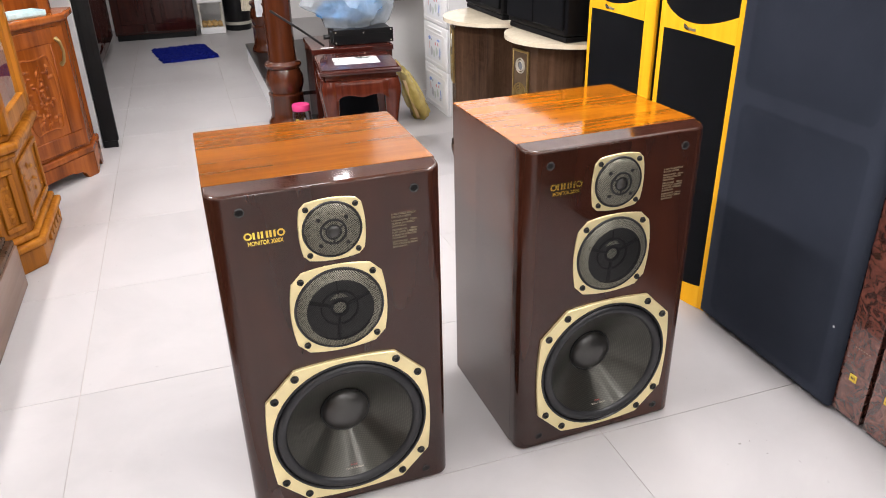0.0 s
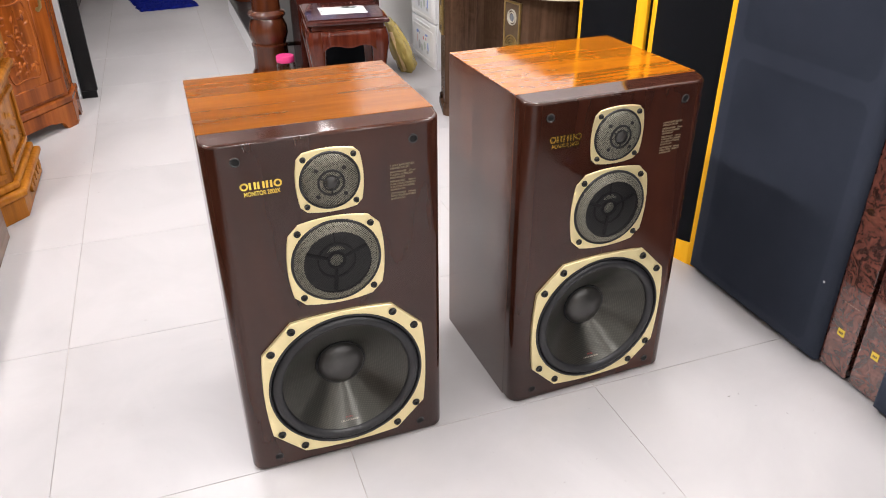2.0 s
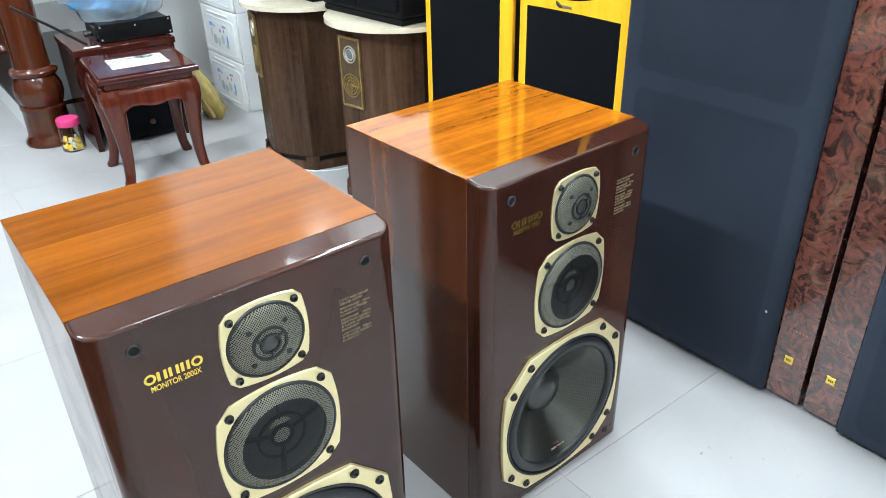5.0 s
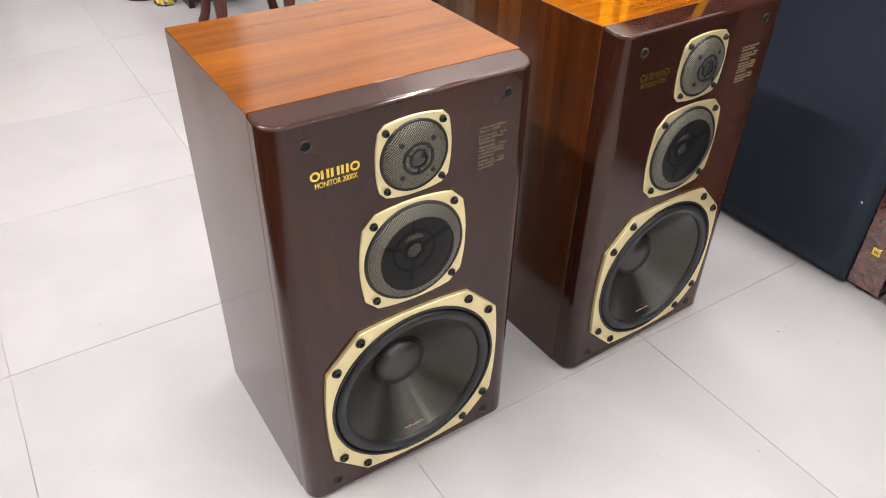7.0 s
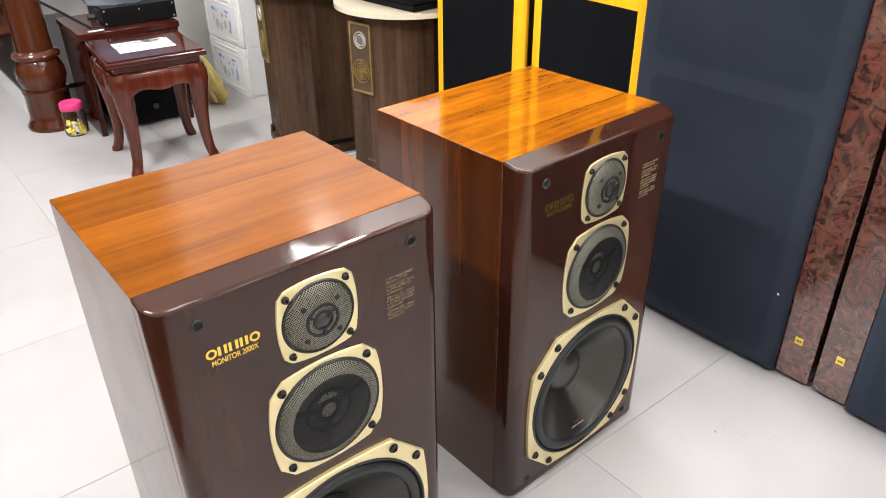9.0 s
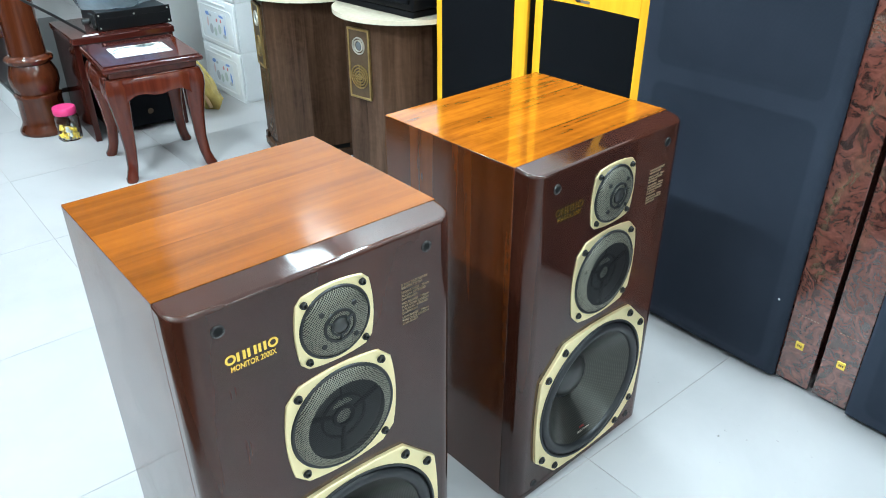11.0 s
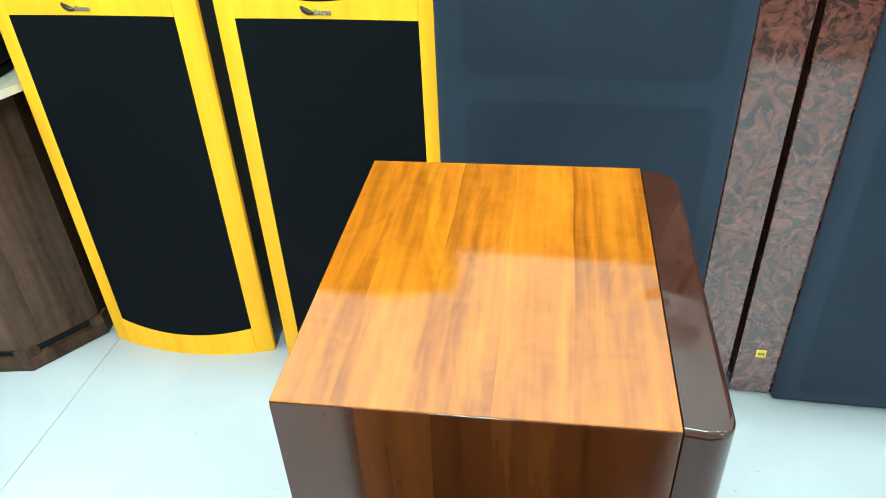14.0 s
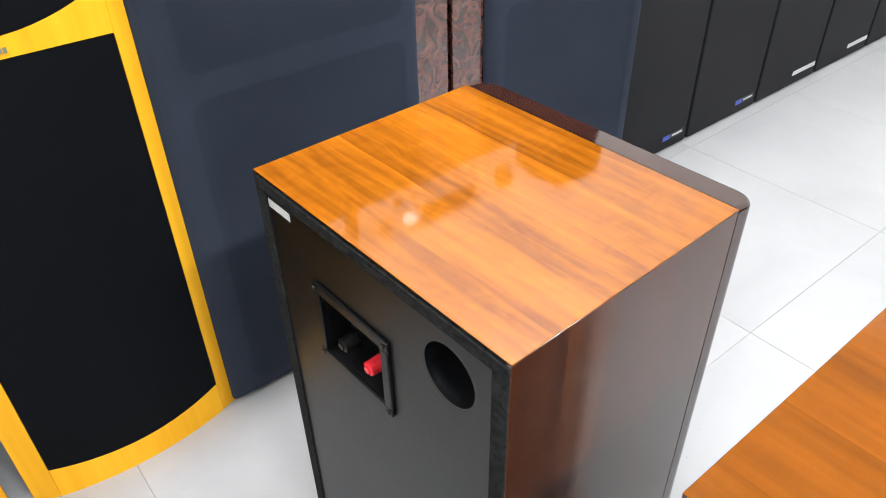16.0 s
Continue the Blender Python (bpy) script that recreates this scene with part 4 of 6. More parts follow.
def cloth_sheet(y0, y1, z0, z1, wells, deep=0.026, r=0.020):
    """Cloth over a frame with rounded edges; it sinks a little where the frame is open."""
    edge = [r * (1 - math.cos(math.pi / 2 * k / 5)) for k in range(5)]
    ys = [y0 + e for e in edge] + [y0 + r + (y1 - y0 - 2 * r) * k / 70 for k in range(71)] + [y1 - e for e in edge[::-1]]
    zs = [z0 + e for e in edge] + [z0 + r + (z1 - z0 - 2 * r) * k / 150 for k in range(151)] + [z1 - e for e in edge[::-1]]
    bm, rows = bmesh.new(), []
    for z in zs:
        row = []
        for y in ys:
            e = min(y - y0, y1 - y, z - z0, z1 - z)
            x = -deep + (r - math.sqrt(max(0.0, r * r - (r - e) ** 2)) if e < r else 0.0)
            u = max(0.0, min(1.0, -well_depth(y, z, wells) / 0.016))
            row.append(bm.verts.new((x + 0.0022 * u * u * (3 - 2 * u), y, z)))
        rows.append(row)
    for a, b in zip(rows, rows[1:]):
        for i in range(len(ys) - 1):
            bm.faces.new((a[i], b[i], b[i + 1], a[i + 1])).smooth = True
    rim = [rows[0][i] for i in range(len(ys))] + [rw[-1] for rw in rows[1:]] + rows[-1][-2::-1] + [rw[0] for rw in rows[-2:0:-1]]
    back = [bm.verts.new((0.0008, v.co.y, v.co.z)) for v in rim]
    n = len(rim)
    for i in range(n):
        bm.faces.new((rim[i], rim[(i + 1) % n], back[(i + 1) % n], back[i]))
    return bm


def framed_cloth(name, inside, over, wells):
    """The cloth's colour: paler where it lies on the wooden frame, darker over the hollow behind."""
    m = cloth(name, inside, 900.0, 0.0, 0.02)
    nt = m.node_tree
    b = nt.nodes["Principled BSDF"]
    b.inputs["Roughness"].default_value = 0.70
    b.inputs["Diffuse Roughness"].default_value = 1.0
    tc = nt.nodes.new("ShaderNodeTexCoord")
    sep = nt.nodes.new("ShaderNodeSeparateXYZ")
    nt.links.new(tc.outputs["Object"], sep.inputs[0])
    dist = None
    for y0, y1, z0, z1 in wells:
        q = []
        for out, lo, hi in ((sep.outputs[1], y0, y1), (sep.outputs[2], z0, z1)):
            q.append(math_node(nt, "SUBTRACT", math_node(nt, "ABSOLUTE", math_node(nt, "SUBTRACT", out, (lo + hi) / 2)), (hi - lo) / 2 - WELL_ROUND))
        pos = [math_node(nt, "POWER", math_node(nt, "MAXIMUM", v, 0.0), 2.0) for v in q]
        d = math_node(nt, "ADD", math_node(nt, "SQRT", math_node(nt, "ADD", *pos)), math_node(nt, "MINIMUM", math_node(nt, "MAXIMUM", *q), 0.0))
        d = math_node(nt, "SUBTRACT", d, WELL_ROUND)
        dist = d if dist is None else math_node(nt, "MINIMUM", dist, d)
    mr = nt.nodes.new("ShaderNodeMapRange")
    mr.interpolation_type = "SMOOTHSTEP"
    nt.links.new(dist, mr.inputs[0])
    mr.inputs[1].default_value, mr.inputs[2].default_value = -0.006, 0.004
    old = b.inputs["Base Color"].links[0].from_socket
    # puts the frame's paler tone into the base colour, on top of the relief
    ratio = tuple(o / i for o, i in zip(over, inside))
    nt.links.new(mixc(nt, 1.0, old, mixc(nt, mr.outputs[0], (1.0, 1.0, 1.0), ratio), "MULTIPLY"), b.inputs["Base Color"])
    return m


def burl_speaker(mirror):
    """The big floor speaker: a burl strip on one side of the front, a cloth grille on the other."""
    s = thing("floor_speaker", "large floor loudspeaker with grey cloth grille and glossy red-brown burl strip", "loudspeaker", "pair of burl-fronted loudspeakers")
    k = -1 if mirror else 1
    y_ = lambda a, b: sorted((k * a, k * b))
    part("carcass", box(0.004, 0.345, *y_(0.002, 0.566), 0.016, 1.13, bev=0.003), BURL, s, "glossy red-brown burl veneer")
    part("plinth", box(0.014, 0.335, *y_(0.012, 0.556), 0.0, 0.016), BLACK_PLASTIC, s, smooth=False)
    part("burl_strip", box(-0.002, 0.004, *y_(0.0, 0.0795), 0.014, 1.125, bev=0.0015), BURL, s, "glossy burl veneer strip")
    y0, y1 = y_(0.083, 0.566 if mirror else 0.580)
    ya, yb = y_(0.083 + 0.036, 0.083 + 0.448)
    wells = [(ya, yb, 0.045, 0.657), (ya, yb, 0.697, 1.085)]
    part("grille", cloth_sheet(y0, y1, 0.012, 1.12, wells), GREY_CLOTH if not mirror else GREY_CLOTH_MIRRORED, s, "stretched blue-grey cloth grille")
    b0, b1 = y_(0.033, 0.053)
    badge = part("badge", box(-0.0036, -0.0018, b0, b1, 0.110, 0.130, bev=0.0006, seg=1), GOLD, s, "small gold badge")
    bm = bmesh.new()
    for i in range(3):
        add_box(bm, -0.0040, -0.0034, b0 + 0.0045 + 0.0040 * i, b0 + 0.0072 + 0.0040 * i, 0.117, 0.1225)
    part("badge_mark", bm, BRONZE, badge, smooth=False)
    a0 = y_(0.016, 0.062)[0]
    bm = bmesh.new()
    for i in range(6):
        add_box(bm, -0.0026, -0.0018, a0 + 0.0075 * i, a0 + 0.0075 * i + 0.004, 0.1975, 0.2005)
    part("model_mark", bm, MARK_BROWN, s, "faint bronze lettering marks", smooth=False)
    return s


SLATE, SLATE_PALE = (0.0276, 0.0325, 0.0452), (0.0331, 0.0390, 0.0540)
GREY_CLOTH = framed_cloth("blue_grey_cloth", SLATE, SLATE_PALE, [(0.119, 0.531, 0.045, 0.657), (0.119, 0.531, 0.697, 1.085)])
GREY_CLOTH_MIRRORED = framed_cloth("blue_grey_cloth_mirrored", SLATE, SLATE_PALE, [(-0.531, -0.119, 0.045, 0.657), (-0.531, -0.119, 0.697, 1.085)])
MARK_BROWN = plain("faint_bronze", (0.16, 0.075, 0.05), 0.5)
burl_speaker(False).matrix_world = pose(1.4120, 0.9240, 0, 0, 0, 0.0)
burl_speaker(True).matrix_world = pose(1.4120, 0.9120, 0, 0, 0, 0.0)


BLACK_TOP = 0.650


def black_tower(blue):
    s = thing("black_speaker", "low black loudspeaker with brown-black cloth front and tan top", "loudspeaker", "row of black loudspeakers")
    part("carcass", box(0.018, 0.29, -0.1865, 0.1865, 0.0, BLACK_TOP - 0.012, bev=0.002), BLACK_PLASTIC, s)
    part("top_panel", box(0.018, 0.29, -0.1865, 0.1865, BLACK_TOP - 0.0118, BLACK_TOP, bev=0.002), TAN_WOOD, s, "pale tan wooden top")
    part("grille", box(0.0, 0.0175, -0.1855, 0.1855, 0.004, BLACK_TOP - 0.004, bev=0.004), BROWN_CLOTH, s, "brown-black cloth grille")
    if blue:
        part("badge", box(-0.0012, 0.0005, -0.168, -0.062, 0.036, 0.054), BLACK_METAL, s, smooth=False)
        part("badge_square", box(-0.002, -0.001, -0.100, -0.066, 0.037, 0.053), BLUE_BADGE, s, "blue badge")
        part("badge_bar", box(-0.002, -0.001, -0.160, -0.110, 0.042, 0.048), LABEL_WHITE, s, smooth=False)
    else:
        part("badge", box(-0.0015, 0.0005, -0.178, -0.030, 0.040, 0.056), LABEL_WHITE, s, "silver badge bar", smooth=False)
    return s


TAN_WOOD = wood("pale_tan_wood", (0.30, 0.17, 0.09), (0.46, 0.29, 0.17), (0.58, 0.40, 0.26), "y", 0.0, 50.0, 2.0, 0.6, 0.8, 0.1, 0.5)
BLUE_BADGE = plain("blue_badge", (0.05, 0.09, 0.45), 0.4)
for yy, blue in ((0.0890, True), (-0.2950, True), (-0.6795, False), (-1.0640, False), (-1.4485, False), (-1.8330, False), (-2.2175, False)):
    black_tower(blue).matrix_world = pose(1.484, yy, 0)

# what stands on the two burl-fronted speakers shows in the gloss of the veneer
ALUMINIUM = plain("brushed_aluminium", (0.74, 0.73, 0.70), 0.45, 0.1, 0.0, 0.06, 30.0, 0.03)
WINDOW_BLACK = plain("black_display_glass", (0.008, 0.008, 0.009), 0.10, 0.0, 1.0, 0.05, 10.0, 0.0, coat_rough=0.03, coat_ior=1.7)
amp = thing("amplifier", "silver-fronted amplifier with a black display window, lying across the burl-fronted loudspeakers", "amplifier", at=(1.43, 0.928, 1.13))
part("case", box(0.008, 0.29, -0.215, 0.215, 0.016, 0.130, bev=0.003), BLACK_METAL, amp, "black metal case")
part("front_panel", box(0.0, 0.008, -0.225, 0.225, 0.014, 0.134, bev=0.002), ALUMINIUM, amp, "silver front panel")
part("display_window", box(-0.002, 0.004, -0.098, 0.116, 0.074, 0.130, bev=0.001, seg=1), WINDOW_BLACK, amp, "glossy black display window")
for k in range(7):
    part("button", box(-0.005, 0.001, -0.128 + 0.042 * k - 0.009, -0.128 + 0.042 * k + 0.009, 0.034, 0.046, bev=0.0015, seg=1), BRONZE, amp)
for yy, zz, r in ((0.164, 0.098, 0.017), (-0.178, 0.092, 0.024)):
    part("knob", lathe([(r, 0.0), (r * 0.95, -0.018), (r * 0.8, -0.021), (0.0, -0.021)], 24, "x", (0, yy, zz), close=False), BRONZE if r > 0.02 else SILVER, amp)
for yy in (-0.18, 0.18):
    for xx in (0.04, 0.25):
        part("foot", lathe([(0.016, 0.0), (0.016, 0.017)], 14, "z", (xx, yy, 0)), RUBBER, amp)
player = thing("disc_player", "silver-fronted player box lying on the burl-fronted loudspeaker beside the amplifier", "disc player", at=(1.43, 1.334, 1.13))
part("case", box(0.008, 0.27, -0.146, 0.146, 0.014, 0.128, bev=0.003), BLACK_METAL, player, "black metal case")
part("front_panel", box(0.0, 0.008, -0.150, 0.150, 0.012, 0.131, bev=0.002), ALUMINIUM, player, "silver front panel")
part("tray", box(-0.0015, 0.001, -0.075, 0.075, 0.080, 0.104, bev=0.0006, seg=1), ALUMINIUM, player)
for yy in (-0.12, 0.12):
    for xx in (0.04, 0.23):
        part("foot", lathe([(0.014, 0.0), (0.014, 0.015)], 14, "z", (xx, yy, 0)), RUBBER, player)
shelf_box = thing("bookshelf_speaker", "small black box loudspeaker standing on the burl-fronted loudspeaker", "loudspeaker", at=(1.462, 0.432, 1.13))
part("cabinet", box(0.0, 0.20, -0.082, 0.082, 0.0, 0.245, bev=0.004), BLACK_PLASTIC, shelf_box)
part("grille", box(-0.012, 0.0, -0.077, 0.077, 0.006, 0.239, bev=0.004), BLACK_CLOTH, shelf_box, "black cloth grille")


# ---- walnut column speakers with marble tops ----
def octagon(side, turn, grow=0.0):
    """Plan corners of an octagon round the origin; turn: degrees."""
    r = (side / 2) / math.sin(radians(22.5)) + grow
    return [(r * math.cos(radians(turn + 22.5 + 45 * k)), r * math.sin(radians(turn + 22.5 + 45 * k))) for k in range(8)]


def column_speaker(top):
    """Eight-sided; the face with the brass plate looks along -x."""
    s = thing("column_speaker", "eight-sided walnut column loudspeaker with a brass speaker plate and slotted base", "loudspeaker", "walnut column loudspeakers")
    part("column", prism(octagon(0.172, 0), 0.054, top, bev=0.002), WALNUT, s)
    part("base", prism(octagon(0.180, 0), 0.0, 0.034, bev=0.003), WALNUT, s)
    part("slot_core", prism(octagon(0.166, 0), 0.034, 0.0545), DEEP, s, smooth=False)
    for k in range(8):
        a = radians(22.5 + 45 * k)
        r = 0.09 / math.sin(radians(22.5)) - 0.002
        x, y = r * math.cos(a), r * math.sin(a)
        bm = prism([(x + 0.030 * math.cos(t), y + 0.030 * math.sin(t)) for t in [a + math.pi + d for d in (-1.15, 0.0, 1.15)]] + [(x, y)], 0.034, 0.056)
        part("slot_pier", bm, WALNUT, s, smooth=False, fix=True)
    OFF = 0.016
    ax = -(0.086 / math.tan(radians(22.5)))
    plate = part("plate", box(ax - 0.006, ax + 0.001, OFF - 0.050, OFF + 0.050, 0.358, 0.598, bev=0.001, seg=1), BRONZE, s, "bronze plate in a brass border")
    bm = bmesh.new()
    for lim in ((OFF - 0.052, OFF + 0.052, 0.592, 0.600), (OFF - 0.052, OFF + 0.052, 0.356, 0.364), (OFF - 0.052, OFF - 0.045, 0.364, 0.592), (OFF + 0.045, OFF + 0.052, 0.364, 0.592)):
        add_box(bm, ax - 0.0095, ax, *lim, 0.001, 1)
    part("border", bm, BRASS, plate)
    for r in (0.030, 0.021):
        part("tweeter_ring", lathe([(r, ax - 0.006), (r - 0.001, ax - 0.010), (r - 0.004, ax - 0.010), (r - 0.005, ax - 0.006)], 28, "x", (0, OFF, 0.541), close=False), SILVER, plate)
    part("tweeter_dome", lathe([(0.014, ax - 0.006), (0.010, ax - 0.0085), (0.0, ax - 0.0095)], 20, "x", (0, OFF, 0.541), close=False), DOME_GREY, plate)
    for r in (0.042, 0.032, 0.022, 0.012):
        part("horn_ring", lathe([(r, ax - 0.006), (r - 0.0005, ax - 0.010), (r - 0.0045, ax - 0.010), (r - 0.005, ax - 0.006)], 28, "x", (0, OFF, 0.434), close=False), BRASS, plate)
    for a in (0, 90):
        d = Vector((0, math.cos(radians(a)), math.sin(radians(a))))
        p, q = Vector((ax - 0.008, OFF, 0.434)) - 0.040 * d, Vector((ax - 0.008, OFF, 0.434)) + 0.040 * d
        part("horn_bar", tube([p, q], 0.002, 6), BRASS, plate)
    part("name_bar", box(ax - 0.001, ax + 0.001, -0.020, 0.020, 0.098, 0.108), BRONZE, s, smooth=False)
    return s


DOME_GREY = plain("grey_dome", (0.12, 0.13, 0.14), 0.4)
K_TOP = 0.632
col_a = column_speaker(K_TOP)
col_a.matrix_world = pose(1.478, 2.580, 0, 0, 0, 9.8)
copy_thing(col_a, pose(1.402, 3.104, 0, 0, 0, -13.9))


def marble_top(at, yaw):
    n = 56
    poly = [(0.262 * math.cos(2 * math.pi * i / n), 0.262 * math.sin(2 * math.pi * i / n)) for i in range(n)]
    return solid("marble_top", prism(poly, 0.0, 0.016, bev=0.005, seg=3), MARBLE, "round cream marble slab lying on the walnut column", "marble slab", "marble slabs", at, yaw)


marble_top((1.486, 2.575, K_TOP), 0)
marble_top((1.412, 3.104, K_TOP), 40)


BOX_BLACK = plain("satin_black", (0.005, 0.005, 0.006), 0.5, 0.0, 0.0, 0.15, spec=0.08)


def black_box_speaker(at, yaw):
    s = thing("black_box", "black box loudspeaker with chamfered lower edge standing on the marble slab", "loudspeaker", "black box loudspeakers", at, yaw)
    part("foot_panel", box(-0.205, 0.195, -0.22, 0.22, 0.0, 0.022, bev=0.006), BOX_BLACK, s)
    part("case", box(-0.21, 0.20, -0.225, 0.225, 0.022, 0.46, bev=0.010, seg=3), BOX_BLACK, s)
    part("grille", box(-0.222, -0.2105, -0.215, 0.0, 0.045, 0.44, bev=0.005), BLACK_CLOTH, s)
    part("grille", box(-0.222, -0.2105, 0.004, 0.215, 0.045, 0.44, bev=0.005), BLACK_CLOTH, s)
    return s


black_box_speaker((1.545, 2.605, K_TOP + 0.016), 4.0)
black_box_speaker((1.555, 3.165, K_TOP + 0.016), 0.0)


solid("cable", tube([(1.197, 3.046, 0.0032), (1.206, 3.020, 0.0032), (1.229, 2.949, 0.0032), (1.262, 2.905, 0.0032), (1.298, 2.878, 0.0032), (1.345, 2.856, 0.0032), (1.400, 2.846, 0.0032)], 0.0032, 6), WHITE_PLASTIC, "thin white cable lying on the tiles between the walnut columns", "cable")
solid("lint", crumpled(41.0, 0.0030, (0.7, 1.0, 1.3), None, 5, 0.3, 2), LABEL_WHITE, "tiny white fluff stuck to the grey cloth", "lint", at=(1.3868, 1.031, 0.226))

# ---- the corner with the little table ----
def side_table():
    """A low table on cabriole legs, with a marble panel let into its top. The front looks along -y."""
    s = thing("side_table", "small dark rosewood table on curved legs with a white marble inset", "table", at=(0.788, 3.355, 0), yaw=-5.5)
    hx, hy, top = 0.172, 0.182, 0.452
    bm = bmesh.new()
    for lim in ((-hx, hx, -hy, -0.085), (-hx, hx, 0.085, hy), (-hx, -0.085 - 0.02, -0.085, 0.085), (0.105, hx, -0.085, 0.085)):
        add_box(bm, *lim, top - 0.020, top)
    bmesh.ops.remove_doubles(bm, verts=bm.verts, dist=1e-5)
    tt = part("tabletop", bm, ROSEWOOD_X, s)
    part("top_edge", prism([(-hx - 0.009, -hy - 0.009), (hx + 0.009, -hy - 0.009), (hx + 0.009, hy + 0.009), (-hx - 0.009, hy + 0.009)], top - 0.027, top - 0.0045, bev=0.008, seg=4), ROSEWOOD_X, s)
    part("marble_inset", box(-0.105, 0.105, -0.085, 0.085, top - 0.020, top - 0.002), VEINED, tt, "white marble with dark veins", smooth=False)
    part("waist", box(-hx + 0.012, hx - 0.012, -hy + 0.012, hy - 0.012, top - 0.052, top - 0.026, bev=0.004), ROSEWOOD, s)

    def apron(length):
        """Upright board with a curved lower edge, along x, bulging towards -y."""
        b, n, rows = bmesh.new(), 28, []
        for i in range(n + 1):
            u = -1 + 2 * i / n
            drop = 0.064 + 0.070 * (max(0.0, abs(u) - 0.50) / 0.50) ** 1.6 + 0.010 * max(0.0, math.cos(u * math.pi * 1.6)) * (abs(u) < 0.50)
            bulge = -0.010 + 0.014 * max(0.0, (abs(u) - 0.60) / 0.40)
            rows.append([b.verts.new((u * length, y, z)) for y, z in ((0.006, top - 0.052), (min(bulge + 0.006, 0.002), top - 0.056), (bulge, top - 0.072), (bulge, top - 0.052 - drop), (0.012, top - 0.052 - drop), (0.012, top - 0.052))])
        for p, q in zip(rows, rows[1:]):
            for k in range(6):
                b.faces.new((p[k], q[k], q[(k + 1) % 6], p[(k + 1) % 6]))
        b.faces.new(rows[0])
        b.faces.new(rows[-1])
        bmesh.ops.recalc_face_normals(b, faces=b.faces)
        return b

    for a, off, ln in ((0, hy, hx - 0.016), (180, hy, hx - 0.016), (90, hx, hy - 0.016), (-90, hx, hy - 0.016)):
        ob = part("apron", apron(ln), ROSEWOOD, s)
        ob.matrix_basis = pose(0, 0, 0, 0, 0, a) @ pose(0, -off, 0)
    for sx in (-1, 1):
        for sy in (-1, 1):
            curve = [(-0.004, top - 0.054, 0.038), (0.000, top - 0.085, 0.044), (0.000, top - 0.12, 0.044), (-0.003, top - 0.165, 0.039), (-0.006, top - 0.25, 0.029), (-0.006, top - 0.33, 0.0235), (0.000, 0.055, 0.0215), (0.008, 0.025, 0.0225), (0.013, 0.012, 0.025), (0.015, 0.0, 0.022)]
            bm = bmesh.new()
            rings = []
            for o, z, r in curve:
                cx, cy = sx * (hx - 0.022 + o - 0.008), sy * (hy - 0.022 + o - 0.008)
                rings.append([bm.verts.new((cx + r * math.cos(t) * (1.0 if abs(math.cos(t)) < 0.9 else 0.94), cy + r * math.sin(t), z)) for t in [2 * math.pi * k / 12 + 0.26 for k in range(12)]])
            for p, q in zip(rings, rings[1:]):
                for k in range(12):
                    bm.faces.new((p[k], p[(k + 1) % 12], q[(k + 1) % 12], q[k]))
            bm.faces.new(rings[0])
            bm.faces.new(rings[-1])
            part("leg", bm, ROSEWOOD, s, fix=True)
    return s


side_table()

bench = thing("bench", "low dark red wooden bench with a black front", "bench", at=(0.865, 3.895, 0), yaw=-3.0)
part("seat", box(-0.215, 0.205, -0.20, 0.20, 0.418, 0.445, bev=0.004), ROSEWOOD_X, bench)
part("side_board", box(-0.21, -0.185, -0.185, 0.185, 0.0, 0.418, bev=0.002), DARK_WOOD, bench)
part("side_board", box(0.178, 0.200, -0.185, 0.185, 0.0, 0.418, bev=0.002), DARK_WOOD, bench)
part("back_board", box(-0.185, 0.178, 0.165, 0.185, 0.0, 0.418), DARK_WOOD, bench, smooth=False)
part("front_rail", box(-0.185, 0.178, -0.195, -0.180, 0.372, 0.418, bev=0.002), BLACK_PLASTIC, bench)
solid("price_tag", box(-0.032, 0.032, -0.012, 0.012, 0.0, 0.0008), LABEL_WHITE, "small white paper tag lying on the bench", "paper tag", at=(0.725, 3.735, 0.445), yaw=2, smooth=False)

sub = thing("subwoofer", "black subwoofer box standing on the floor under the bench", "subwoofer", at=(0.895, 3.90, 0), yaw=-3.0)
part("case", box(-0.160, 0.160, -0.150, 0.150, 0.012, 0.340, bev=0.010, seg=3), BLACK_PLASTIC, sub)
part("grille", box(-0.150, 0.150, -0.168, -0.149, 0.025, 0.330, bev=0.006), BLACK_CLOTH, sub)
part("badge", lathe([(0.013, -0.1675), (0.0125, -0.1695), (0.009, -0.1700), (0.0, -0.1700)], 20, "y", (0.017, 0, 0.082), close=False), BRONZE, sub, "small round badge")
for xx in (-0.13, 0.13):
    for yy in (-0.12, 0.12):
        part("foot", lathe([(0.015, 0), (0.015, 0.013)], 12, "z", (xx, yy, 0)), RUBBER, sub)

deck = thing("black_amplifier", "flat black metal amplifier box with corner screws lying on the bench", "amplifier", at=(0.930, 3.905, 0.445), yaw=-3.0)
part("case", box(-0.145, 0.145, -0.145, 0.150, 0.006, 0.074, bev=0.003), BLACK_METAL, deck)
part("front_panel", box(-0.155, 0.155, -0.152, -0.145, 0.003, 0.077, bev=0.002), BLACK_PLASTIC, deck)
for xx in (-0.143, 0.143, 0.0):
    for zz in ((0.014, 0.066) if xx else (0.058,)):
        part("screw", lathe([(0.004, -0.152), (0.0035, -0.154), (0, -0.1545)], 10, "y", (xx, 0, zz), close=False), SILVER, deck)
part("seam", box(-0.145, 0.145, -0.1535, -0.1519, 0.050, 0.0515), DEEP, deck, smooth=False)
for xx in (-0.12, 0.12):
    for yy in (-0.12, 0.12):
        part("foot", lathe([(0.012, 0), (0.012, 0.007)], 12, "z", (xx, yy, 0)), RUBBER, deck)
